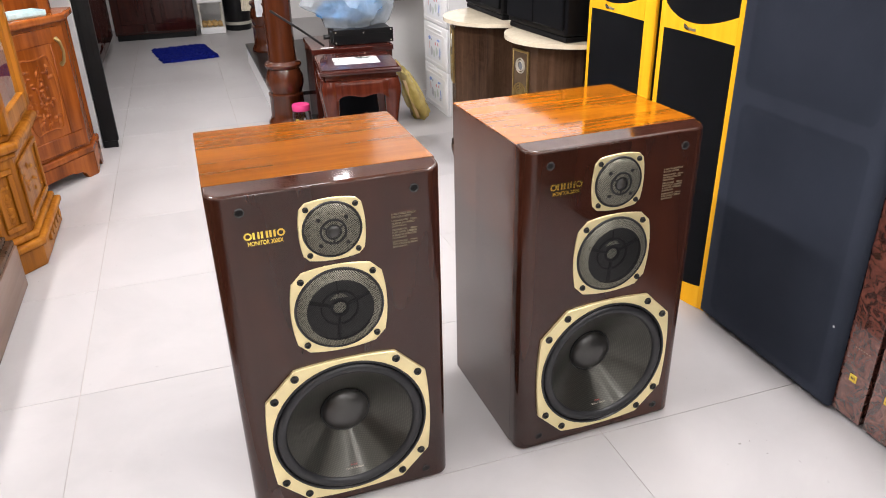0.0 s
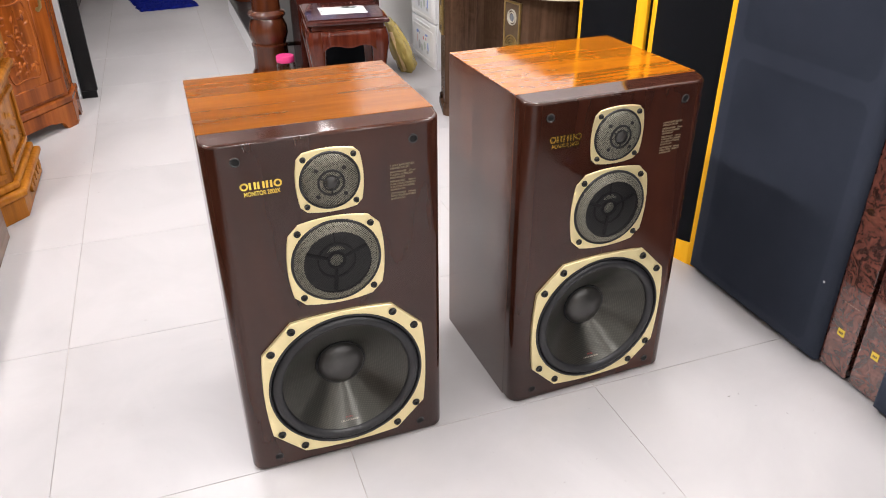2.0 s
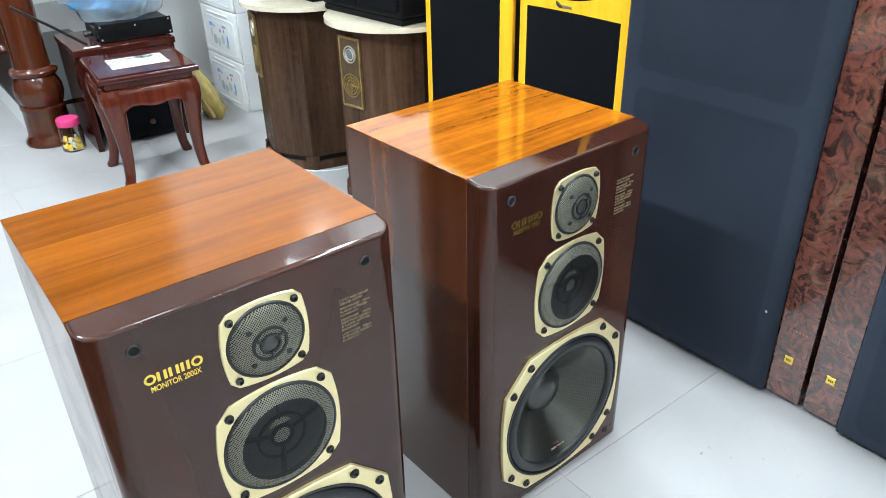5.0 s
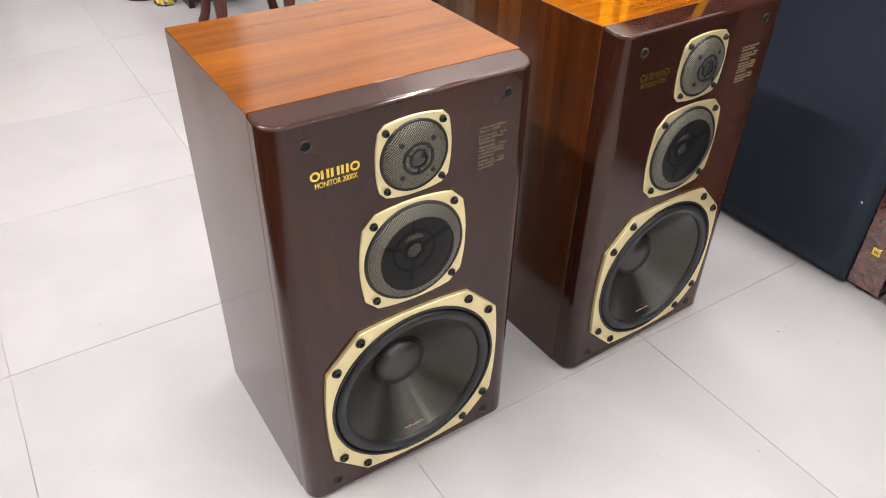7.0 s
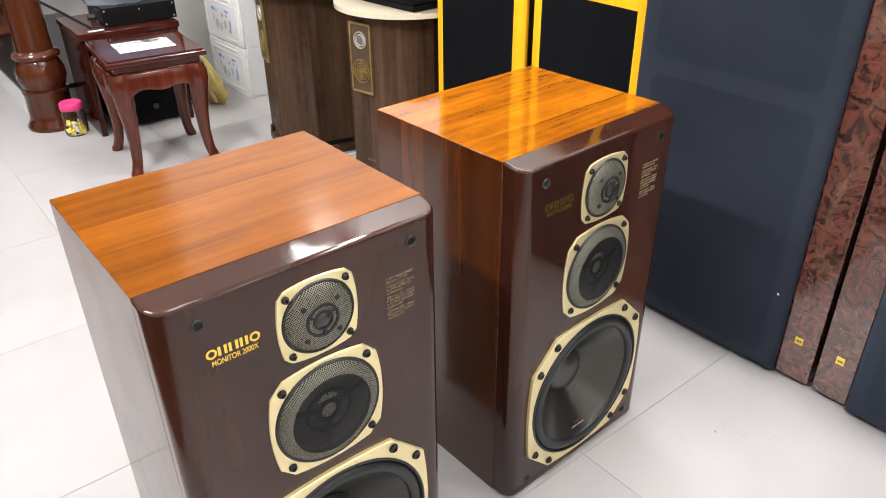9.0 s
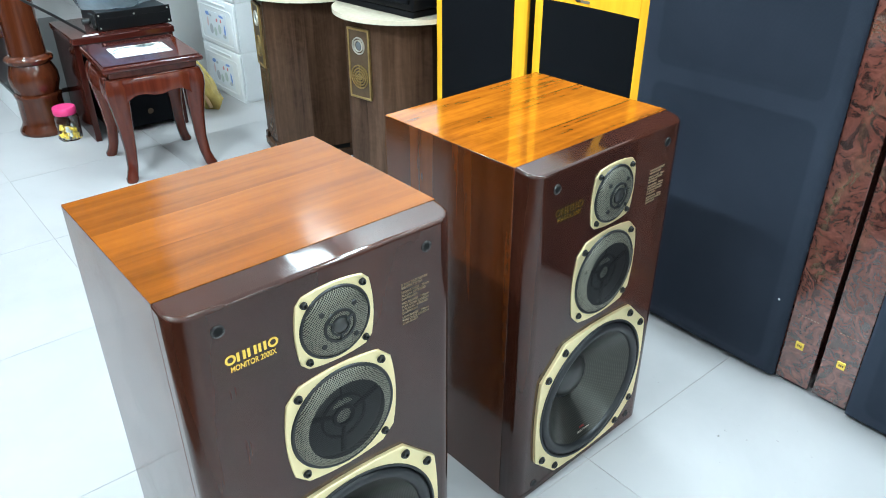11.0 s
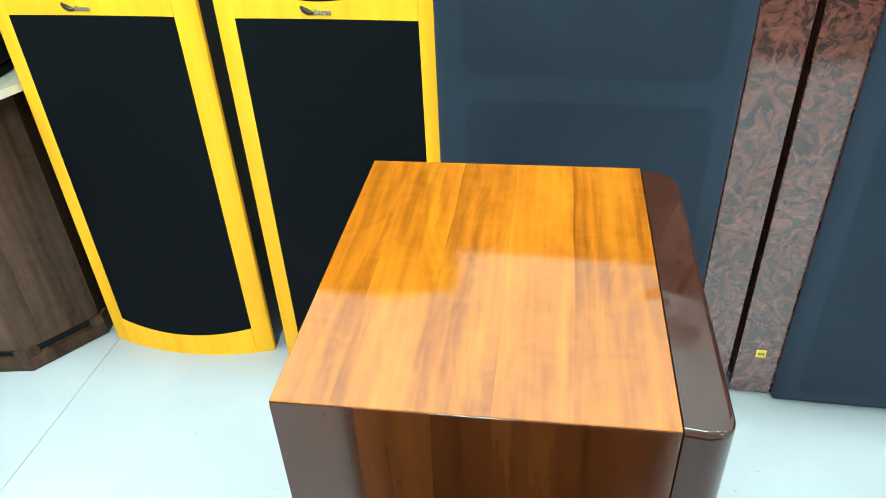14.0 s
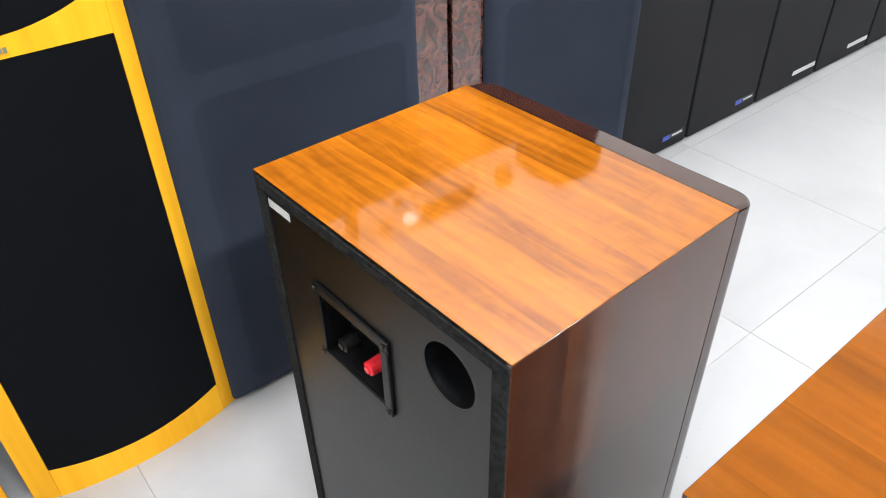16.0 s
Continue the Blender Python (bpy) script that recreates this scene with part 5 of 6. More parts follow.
part("knob", lathe([(0.012, 0), (0.012, 0.03), (0.008, 0.034), (0, 0.034)], 14, "x", (-0.200, -0.10, 0.04)), BLACK_METAL, deck)
part("bracket", box(-0.168, -0.155, -0.13, -0.07, 0.012, 0.068, bev=0.003), BLACK_METAL, deck)
solid("metal_rod", tube([(0.455, 3.66, 0.655), (0.60, 3.72, 0.545), (0.715, 3.765, 0.452)], 0.006, 8), BLACK_METAL, "thin dark metal rod leaning on the bench", "rod")


def film_mat(name, colour, clear):
    m, nt, b = mat(name)
    vec = coords(nt)
    f = noise_tex(nt, vec, 14.0, 5, 0.6, 1.0)
    nt.links.new(ramp(nt, f, [(0.3, tuple(c * 0.7 for c in colour)), (0.7, colour)]), b.inputs["Base Color"])
    b.inputs["Roughness"].default_value = 0.22
    b.inputs["Alpha"].default_value = 1 - clear
    bump(nt, b, f, 0.5, 0.004)
    return m


FILM = film_mat("clear_plastic_film", (0.62, 0.70, 0.76), 0.55)
BLUE_STUFF = plain("blue_wrapping", (0.05, 0.28, 0.62), 0.4, 0.0, 0.0, 0.4, 20.0, 0.4)
RED_STUFF = plain("red_wrapping", (0.55, 0.06, 0.06), 0.4, 0.0, 0.0, 0.4, 20.0, 0.4)
YELLOW_FILM = film_mat("yellow_plastic_film", (0.95, 0.74, 0.20), 0.45)
CARDBOARD = plain("brown_cardboard", (0.55, 0.38, 0.19), 0.8, 0.0, 0.0, 0.2, 20.0, 0.2)
TAN = plain("brown_contents", (0.22, 0.13, 0.05), 0.7, 0.0, 0.0, 0.4, 20.0, 0.4)
bag = thing("plastic_bag", "clear plastic bag of blue and red packages on the amplifier", "plastic bag", at=(0.895, 3.93, 0.5195))
part("film", crumpled(3.0, 0.22, (1.04, 0.8, 1.0), None, 9, 0.15), FILM, bag)
part("blue_package", crumpled(8.0, 0.12, (1.15, 0.75, 0.55), None, 7, 0.12, 3), BLUE_STUFF, bag, "blue package").location = (-0.03, 0.0, 0.018)
part("red_package", crumpled(5.0, 0.08, (1.2, 0.8, 0.6), None, 7, 0.12, 3), RED_STUFF, bag, "red package").location = (-0.04, -0.01, 0.145)
part("blue_package", crumpled(11.0, 0.075, (1.0, 0.9, 0.9), None, 7, 0.12, 3), BLUE_STUFF, bag, "blue package").location = (0.10, 0.0, 0.03)
ybag = thing("yellow_bag", "translucent yellow plastic bag of cardboard leaning beside the bench", "plastic bag", at=(1.236, 3.86, 0), yaw=0)
lean = lambda bm: [lean_vertex(v) for v in bm.verts] and bm


def lean_vertex(v):
    """Lean the bag towards the bench, narrower at its top."""
    u = max(0.0, min(1.0, v.co.z / 0.36))
    v.co.x = v.co.x * (1 - 0.55 * u) - 0.13 * u ** 1.3
    v.co.y = v.co.y * (1 - 0.25 * u)
    return True


part("film", lean(crumpled(17.0, 0.20, (0.34, 0.52, 0.84), None, 7, 0.16)), YELLOW_FILM, ybag)
for k in range(3):
    slab = box(-0.008, 0.008, -0.070 + 0.010 * k, 0.066 - 0.012 * k, 0.0, 0.225 - 0.05 * k, bev=0.0015, seg=1)
    part("cardboard", slab, TAN if k == 1 else CARDBOARD, ybag, "folded brown cardboard").matrix_basis = pose(-0.018 + 0.018 * k, 0.0, 0.012, 0, -19, 5 * k - 5)

jar = thing("sweet_jar", "clear plastic jar with pink lid, half full of sweets", "jar", at=(0.576, 3.845, 0))
jar.scale = (1.13, 1.13, 1.13)
part("body", lathe([(0.0, 0.001), (0.040, 0.0), (0.044, 0.006), (0.044, 0.085), (0.038, 0.100), (0.038, 0.106), (0.0355, 0.106), (0.0355, 0.099), (0.0415, 0.084), (0.0415, 0.007), (0.0, 0.004)], 32, "z", close=False), JAR_PLASTIC, jar).visible_shadow = False
part("lid", lathe([(0.0, 0.102), (0.0405, 0.100), (0.042, 0.103), (0.042, 0.124), (0.039, 0.128), (0.0, 0.1285)], 32, "z", close=False), PINK, jar, "pink screw lid")
rng = random.Random(4)
for k in range(26):
    r, a, z = 0.028 * math.sqrt(rng.random()), rng.random() * 6.28, 0.013 + 0.036 * rng.random()
    ob = part("sweet", box(-0.011, 0.011, -0.007, 0.007, -0.004, 0.004, bev=0.003), SWEET_YELLOW if k % 5 else LABEL_WHITE, jar)
    ob.matrix_basis = pose(r * math.cos(a), r * math.sin(a), z, rng.random() * 90, rng.random() * 90, rng.random() * 180)


def drawer_unit():
    """White plastic drawers; the fronts look along -x."""
    s = thing("drawer_unit", "white plastic drawer tower with sticker-printed fronts, standing on the floor", "drawer unit", at=(1.572, 3.975, 0))
    hx, hy, dh = 0.195, 0.205, 0.235
    part("base", box(-hx + 0.004, hx, -hy + 0.004, hy - 0.004, 0.0, 0.010, bev=0.003), WHITE_PLASTIC, s)
    for k in range(5):
        z = 0.010 + k * dh
        part("shell", box(-hx + 0.014, hx, -hy, hy, z, z + dh - 0.0005, bev=0.003, seg=2), WHITE_PLASTIC, s)
        d = part("drawer", box(-hx, -hx + 0.0138, -hy + 0.002, hy - 0.002, z + 0.002, z + dh - 0.003, bev=0.006, seg=3), WHITE_PLASTIC, s)
        part("handle", box(-hx - 0.006, -hx + 0.001, -0.120, 0.120, z + dh - 0.032, z + dh - 0.022, bev=0.003), WHITE_PLASTIC, d)
        ring = []
        for cy, cz_, a0 in ((0.155, z + 0.165, 0), (-0.155, z + 0.165, 90), (-0.155, z + 0.045, 180), (0.155, z + 0.045, 270)):
            ring += [(-hx - 0.0005, cy + 0.022 * math.cos(radians(a0 + 22.5 * i)), cz_ + 0.022 * math.sin(radians(a0 + 22.5 * i))) for i in range(5)]
        part("panel_border", tube(ring + ring[:1], 0.0028, 6), WHITE_PLASTIC, d)
        part("sticker", box(-hx - 0.0008, -hx + 0.0005, -0.115, 0.125, z + 0.040, z + 0.165), STICKER, d, "printed sticker with blue, red and green figures", smooth=False)
        for py, pz, wide, tall, ink in PRINTS:
            ob = part("print", lathe([(1.0, -0.0008), (0.8, -0.0012), (0, -0.0012)], 9, "x", close=False), ink, d)
            ob.matrix_basis = pose(-hx, py, z + pz, 9.0 * (k % 3) - 6.0) @ Matrix.Diagonal((1, wide, tall, 1))
    return s


STICKER = plain("sticker_white", (0.77, 0.79, 0.82), 0.3, 0.0, 0.0, 0.06, 20.0, 0.0)
INK_BLUE, INK_RED, INK_GREEN, INK_GREY, INK_PINK = (plain("ink", c, 0.4, 0.0, 0.0, 0.1) for c in ((0.20, 0.33, 0.70), (0.66, 0.22, 0.24), (0.52, 0.58, 0.54), (0.46, 0.47, 0.50), (0.70, 0.52, 0.52)))
PRINTS = [  # y, height, half width, half height, ink
    (0.094, 0.148, 0.022, 0.010, INK_BLUE), (0.060, 0.143, 0.013, 0.007, INK_GREY), (-0.060, 0.152, 0.026, 0.006, INK_BLUE), (-0.008, 0.128, 0.010, 0.010, INK_RED), (-0.052, 0.130, 0.008, 0.009, INK_RED),
    (0.098, 0.108, 0.010, 0.024, INK_PINK), (0.062, 0.078, 0.020, 0.026, INK_GREY), (0.020, 0.070, 0.016, 0.022, INK_GREEN), (-0.030, 0.088, 0.018, 0.024, INK_GREEN), (-0.086, 0.090, 0.010, 0.028, INK_BLUE), (-0.078, 0.062, 0.018, 0.010, INK_GREY),
]
drawer_unit()

ledge = thing("wall_shelf", "dark wooden shelf fixed to the white wall", "shelf", at=(1.27, 4.42, 0.610))
part("board", box(-0.155, 0.145, -0.17, 0.0, 0.0, 0.022, bev=0.003), DARK_WOOD, ledge)
part("rail", box(-0.155, 0.145, -0.012, 0.0, -0.05, 0.0), DARK_WOOD, ledge, smooth=False)
solid("turned_stand", lathe([(0.0, 0.0), (0.070, 0.0), (0.072, 0.010), (0.045, 0.020), (0.030, 0.028), (0.030, 0.20), (0.045, 0.22), (0.0, 0.225)], 28, "z", close=False), RED_OAK, "turned wooden stand on the dark wall shelf", "stand", at=(1.265, 4.335, 0.632))

# ---- the columns, the granite step and the far end ----
step = thing("granite_step", "low step with a black granite tread and white riser", "step", at=(0.0, 0.0, 0))
part("riser", box(0.468, 1.06, 4.14, 5.75, 0.0, 0.118), WHITE_PLASTIC, step, "white painted riser", smooth=False)
part("tread", box(0.464, 1.07, 4.136, 5.77, 0.118, 0.140, bev=0.003), GRANITE, step, "polished black granite tread")


def wooden_column(at, base):
    s = thing("wooden_column", "turned dark red wooden column with ringed foot", "column", "turned wooden columns", at)
    prof = [(0.0, 0.0), (0.110, 0.0), (0.113, 0.008), (0.111, 0.018), (0.100, 0.034), (0.094, 0.050), (0.092, 0.155), (0.097, 0.162), (0.097, 0.172), (0.086, 0.178), (0.092, 0.195), (0.101, 0.225), (0.100, 0.262), (0.088, 0.295), (0.083, 0.305), (0.096, 0.316), (0.099, 0.328), (0.092, 0.338), (0.076, 0.346), (0.073, 0.42), (0.066, CEILING - base - 0.001), (0.0, CEILING - base - 0.001)]
    part("shaft", lathe(prof, 40, "z", close=False), RED_COLUMN, s)
    return s


RED_COLUMN = wood("red_column_wood", (0.020, 0.0046, 0.0020), (0.068, 0.0168, 0.0062), (0.120, 0.034, 0.0120), "z", 0.0, 40.0, 1.5, 0.6, 1.0, 0.10, 0.5)
wooden_column((0.530, 4.03, 0.0), 0.0)
wooden_column((0.600, 5.45, 0.140), 0.140)

def shaggy_rug():
    """A rug whose pile is thick and uneven, with a ragged edge."""
    bm, rr_, nx, ny = bmesh.new(), random.Random(6), 44, 60
    w_, d_ = 0.43, 0.60
    grid = [[bm.verts.new((w_ * (i / nx - 0.5) + rr_.uniform(-0.006, 0.006) * (2.2 if i in (0, nx) else 1), d_ * (j / ny - 0.5) + rr_.uniform(-0.006, 0.006) * (2.2 if j in (0, ny) else 1), 0.001 if i in (0, nx) or j in (0, ny) else rr_.uniform(0.009, 0.021))) for i in range(nx + 1)] for j in range(ny + 1)]
    for a, b in zip(grid, grid[1:]):
        for i in range(nx):
            bm.faces.new((a[i], a[i + 1], b[i + 1], b[i]))
    return bm


rug = solid("rug", shaggy_rug(), RUG_BLUE, "dark blue shaggy rug with ragged edges lying on the tiles", "rug", at=(0.020, 6.32, 0), yaw=9)


def far_cupboard(at, yaw, width, doors):
    s = thing("cupboard", "dark mahogany base cupboard with panelled doors", "cupboard", "mahogany cupboards", at, yaw)
    h = 0.82
    part("carcass", box(0, width, 0.02, 0.52, 0.05, h, bev=0.003), DARK_WOOD, s)
    part("plinth", box(0.01, width - 0.01, 0.05, 0.50, 0.0, 0.05), BLACK_PLASTIC, s, smooth=False)
    part("worktop", box(-0.01, width + 0.01, -0.02, 0.53, h, h + 0.03, bev=0.004), GRANITE, s)
    w = width / doors
    for k in range(doors):
        x0, x1 = k * w + 0.006, (k + 1) * w - 0.006
        bm = bmesh.new()
        for lim in ((x0, x1, 0.07, 0.14), (x0, x1, h - 0.09, h - 0.02), (x0, x0 + 0.06, 0.14, h - 0.09), (x1 - 0.06, x1, 0.14, h - 0.09)):
            add_box(bm, lim[0], lim[1], 0.0, 0.02, lim[2], lim[3], 0.003, 1)
        d = part("door", bm, DARK_WOOD, s)
        part("door_panel", box(x0 + 0.061, x1 - 0.061, 0.008, 0.019, 0.141, h - 0.091), DARK_WOOD, d, smooth=False)
        part("panel_field", box(x0 + 0.085, x1 - 0.085, 0.002, 0.009, 0.17, h - 0.12, bev=0.004), DARK_WOOD, d)
        part("knob", lathe([(0.012, 0.0), (0.014, -0.012), (0.008, -0.020), (0, -0.021)], 12, "y", (x1 - 0.035 if k % 2 == 0 else x0 + 0.035, 0, 0.5), close=False), BRASS, d)
    return s


far_cupboard((-0.53, 7.09, 0), -1.0, 0.68, 2)
far_cupboard((-0.545, 4.75, 0), 90.0, 2.30, 5)
shelf = thing("kitchen_rack", "white kitchen rack with vegetables on its lower tray", "rack", at=(0.295, 7.30, 0))
for zz in (0.0, 0.27, 0.55):
    part("tray", box(-0.11, 0.11, -0.12, 0.12, zz, zz + 0.055, bev=0.006), WHITE_PLASTIC, shelf)
for sx in (-0.098, 0.098):
    for sy in (-0.108, 0.108):
        part("post", box(sx - 0.008, sx + 0.008, sy - 0.008, sy + 0.008, 0.055, 0.27), SILVER, shelf, smooth=False)
        part("post", box(sx - 0.008, sx + 0.008, sy - 0.008, sy + 0.008, 0.325, 0.55), SILVER, shelf, smooth=False)
ONION = plain("onion_skin", (0.45, 0.28, 0.10), 0.5, 0.0, 0.0, 0.3, 20.0)
for k in range(7):
    solid("onion", lathe([(0.0, 0.0), (0.018, 0.004), (0.030, 0.022), (0.026, 0.042), (0.008, 0.052), (0.0, 0.056)], 14, "z", close=False), ONION, "brown onion lying in the kitchen rack", "onion", "onions in the rack", (0.225 + 0.047 * (k % 4), 7.225 + 0.06 * (k // 4), 0.0552))
bin_ = thing("waste_bin", "black cylindrical waste bin with a steel band", "waste bin", at=(0.535, 7.36, 0))
part("body", lathe([(0.0, 0.0), (0.115, 0.0), (0.118, 0.01), (0.124, 0.56), (0.118, 0.575), (0.0, 0.58)], 32, "z", close=False), BLACK_PLASTIC, bin_)
part("band", lathe([(0.1195, 0.05), (0.1225, 0.052), (0.1235, 0.075), (0.1205, 0.078)], 32, "z", close=False), SILVER, bin_, "steel band")

def cloth_strip(path, width, thick=0.004, folds=3.0, deep=0.008):
    """A strip of cloth along a path of (y, z) points, with soft upright folds across its width."""
    bm, n, rows = bmesh.new(), 18, []
    for k, (y, z) in enumerate(path):
        u = k / (len(path) - 1)
        row = []
        for i in range(n + 1):
            v = i / n - 0.5
            wave = deep * u * math.sin(folds * 6.28 * v + 0.8 * u)
            row.append((width * v * (1 - 0.12 * u), y - abs(wave), z))
        rows.append([bm.verts.new(c) for c in row] + [bm.verts.new((c[0], c[1] + thick, c[2] + (thick if k == 0 else 0))) for c in row[::-1]])
    m = len(rows[0])
    for a, b in zip(rows, rows[1:]):
        for i in range(m):
            bm.faces.new((a[i], a[(i + 1) % m], b[(i + 1) % m], b[i]))
    bm.faces.new(rows[0])
    bm.faces.new(rows[-1])
    bmesh.ops.recalc_face_normals(bm, faces=bm.faces)
    return bm


CREAM_CLOTH = plain("cream_cotton", (0.72, 0.66, 0.52), 0.9, 0.0, 0.0, 0.1, 25.0, 0.3)
GREY_COTTON = plain("pale_grey_cotton", (0.55, 0.57, 0.60), 0.9, 0.0, 0.0, 0.15, 25.0, 0.3)
solid("cloth", cloth_strip([(0.10, 0.0), (-0.02, 0.003), (-0.035, -0.02), (-0.036, -0.12), (-0.038, -0.25), (-0.040, -0.41)], 0.115), CREAM_CLOTH, "cream cotton cloth hanging over the black waste bin", "cloth", at=(0.622, 7.29, 0.581))
solid("cloth", cloth_strip([(0.0, 0.50), (0.0, 0.38), (-0.002, 0.26), (-0.004, 0.13), (-0.006, 0.0)], 0.115, folds=2.0, deep=0.004), GREY_COTTON, "pale grey cotton cloth hanging on the turned column", "cloth", at=(0.585, 5.362, 0.385))

# ---- carved cabinets on the left ----
cab = thing("carved_cabinet", "red-brown wooden cabinet with a carved door, shaped feet and brass handle", "cabinet", at=(0, 0, 0))
P0, P1, P2 = (-0.755, 3.120), (-0.440, 3.548), (-0.432, 3.720)
plan = [(-1.02, P0[1]), P0, P1, P2, (-1.02, P2[1])]
grow = lambda d: [(-1.02, P0[1] - d), (P0[0] + 0.4 * d, P0[1] - d), (P1[0] + d, P1[1] - 0.45 * d), (P2[0] + d, P2[1] + d), (-1.02, P2[1] + d)]
part("carcass", prism(plan, 0.135, 0.690, bev=0.002), RED_OAK, cab)
part("top", prism(grow(0.022), 0.690, 0.722, bev=0.009, seg=3), RED_OAK, cab)
part("base_moulding", prism(grow(0.014), 0.105, 0.140, bev=0.010, seg=3), RED_OAK, cab)
# front board of the base with its ogee cut, and the feet
fd = (Vector((P1[0], P1[1], 0)) - Vector((P0[0], P0[1], 0)))
fl, fa = fd.length, math.degrees(math.atan2(fd.y, fd.x))


def on_front(name, bm, material, parent, label="", lift=0.0):
    """A part drawn on the slanting front: x along it, z up, y into the cabinet."""
    ob = part(name, bm, material, parent, label)
    ob.matrix_basis = pose(P0[0], P0[1], 0, 0, 0, fa) @ pose(0, -lift, 0)
    return ob


def ogee(length, top, low, foot):
    bm, n, rows = bmesh.new(), 30, []
    for i in range(n + 1):
        x = length * i / n
        e = min(x, length - x)
        z = 0.0 if e < foot else low * min(1.0, (e - foot) / 0.05) ** 0.6 * (1 - 0.25 * math.exp(-((e - foot - 0.06) / 0.02) ** 2))
        rows.append([bm.verts.new((x, y, zz)) for y, zz in ((-0.012, z), (-0.012, top), (0.012, top), (0.012, z))])
    for p, q in zip(rows, rows[1:]):
        for k in range(4):
            bm.faces.new((p[k], q[k], q[(k + 1) % 4], p[(k + 1) % 4]))
    bm.faces.new(rows[0])
    bm.faces.new(rows[-1])
    bmesh.ops.recalc_face_normals(bm, faces=bm.faces)
    return bm


on_front("base_board", ogee(fl, 0.106, 0.050, 0.055), RED_OAK, cab)
ob = part("base_board", ogee(0.172, 0.106, 0.050, 0.045), RED_OAK, cab)
ob.matrix_basis = pose(P1[0], P1[1], 0, 0, 0, math.degrees(math.atan2(P2[1] - P1[1], P2[0] - P1[0])))
part("back_foot", box(-1.0, -0.95, 3.2, 3.25, 0.0, 0.106), RED_OAK, cab)
part("back_foot", box(-1.0, -0.95, 3.62, 3.67, 0.0, 0.106), RED_OAK, cab)
door = bmesh.new()
d0, d1, z0, z1 = fl - 0.36, fl - 0.030, 0.155, 0.675
for lim in ((d0, d1, z1 - 0.062, z1), (d0, d1, z0, z0 + 0.070), (d0, d0 + 0.05, z0 + 0.07, z1 - 0.062), (d1 - 0.068, d1, z0 + 0.07, z1 - 0.062)):
    add_box(door, lim[0], lim[1], -0.016, 0.0, lim[2], lim[3], 0.003, 1)
door = on_front("door", door, RED_OAK, cab, "carved door")
sub_ = lambda name, bm, m, label="": part(name, bm, m, door, label)
sub_("panel", box(d0 + 0.05, d1 - 0.068, -0.010, -0.001, z0 + 0.07, z1 - 0.062), RED_OAK)
pc, pw = (d0 + 0.05 + d1 - 0.068) / 2, (d1 - 0.068 - d0 - 0.05) / 2 - 0.012
loop = [(pc + pw * math.copysign(abs(math.cos(t)) ** 0.6, math.cos(t)), -0.0115, 0.415 + 0.165 * math.copysign(abs(math.sin(t)) ** 0.75, math.sin(t)) * (1 - 0.10 * math.cos(4 * t))) for t in [2 * math.pi * k / 48 for k in range(49)]]
sub_("carved_border", tube(loop, 0.0040, 6), RED_OAK)
rc = random.Random(9)
stem = [(pc + 0.015 * math.sin(k * 0.9), -0.0115, 0.27 + 0.030 * k) for k in range(10)]
sub_("carved_stem", tube(stem, 0.0045, 6), RED_OAK)
for k in range(54):
    sx, sz = pc + (rc.random() - 0.5) * 1.55 * pw, 0.285 + 0.25 * rc.random()
    ob = sub_("carved_leaf", lathe([(0.0, -0.0055), (0.006 + 0.002 * rc.random(), -0.0035), (0.011 + 0.006 * rc.random(), 0.0), (0.0, 0.001)], 10, "y", close=False), RED_OAK)
    ob.matrix_basis = pose(sx, -0.0105, sz, 0, rc.random() * 180, 0) @ Matrix.Diagonal((1.0, 1.3, 0.5, 1))
hx = d1 - 0.034
sub_("handle", tube([(hx, -0.016, 0.628), (hx, -0.034, 0.615), (hx + 0.004, -0.040, 0.575), (hx, -0.034, 0.532), (hx, -0.016, 0.520)], 0.007, 10, (0.010, 0.007, 0.006, 0.007, 0.011)), BRASS, "worn brass handle")
post = part("upper_post", box(-0.515, -0.470, 3.56, 3.605, 0.722, 1.25, bev=0.006), RED_OAK, cab)
part("upper_back", box(-1.0, -0.50, 3.69, 3.715, 0.722, 1.25), RED_OAK, cab, smooth=False)
TRAY_GLASS = plain("pale_teal_glass", (0.50, 0.68, 0.70), 0.12, 0.0, 0.6, 0.25, 30.0, 0.05)
GLITTER = plain("gold_glitter", (0.62, 0.40, 0.14), 0.38, 0.8, 0.0, 0.9, 260.0, 0.6)
tray = thing("glass_tray", "shallow pale teal glass tray standing on the carved cabinet", "tray", at=(-0.570, 3.475, 0.722), yaw=38)
part("base", box(-0.080, 0.080, -0.048, 0.048, 0.0, 0.006, bev=0.002), TRAY_GLASS, tray)
for lim in ((-0.080, 0.080, -0.052, -0.046), (-0.080, 0.080, 0.046, 0.052), (-0.084, -0.078, -0.046, 0.046), (0.078, 0.084, -0.046, 0.046)):
    part("rim", box(*lim, 0.004, 0.024, bev=0.002), TRAY_GLASS, tray)
cup = thing("ornament", "small square cup covered in gold glitter on the carved cabinet", "ornament", at=(-0.668, 3.392, 0.722), yaw=38)
part("cup", box(-0.026, 0.026, -0.026, 0.026, 0.0, 0.046, bev=0.004), GLITTER, cup)
part("lip", box(-0.028, 0.028, -0.028, 0.028, 0.046, 0.051, bev=0.002), GLITTER, cup)
part("pebble", crumpled(31.0, 0.016, (1.2, 1.0, 0.9), None, 9, 0.25, 3), BRONZE, cup).location = (0.0, 0.0, 0.051)
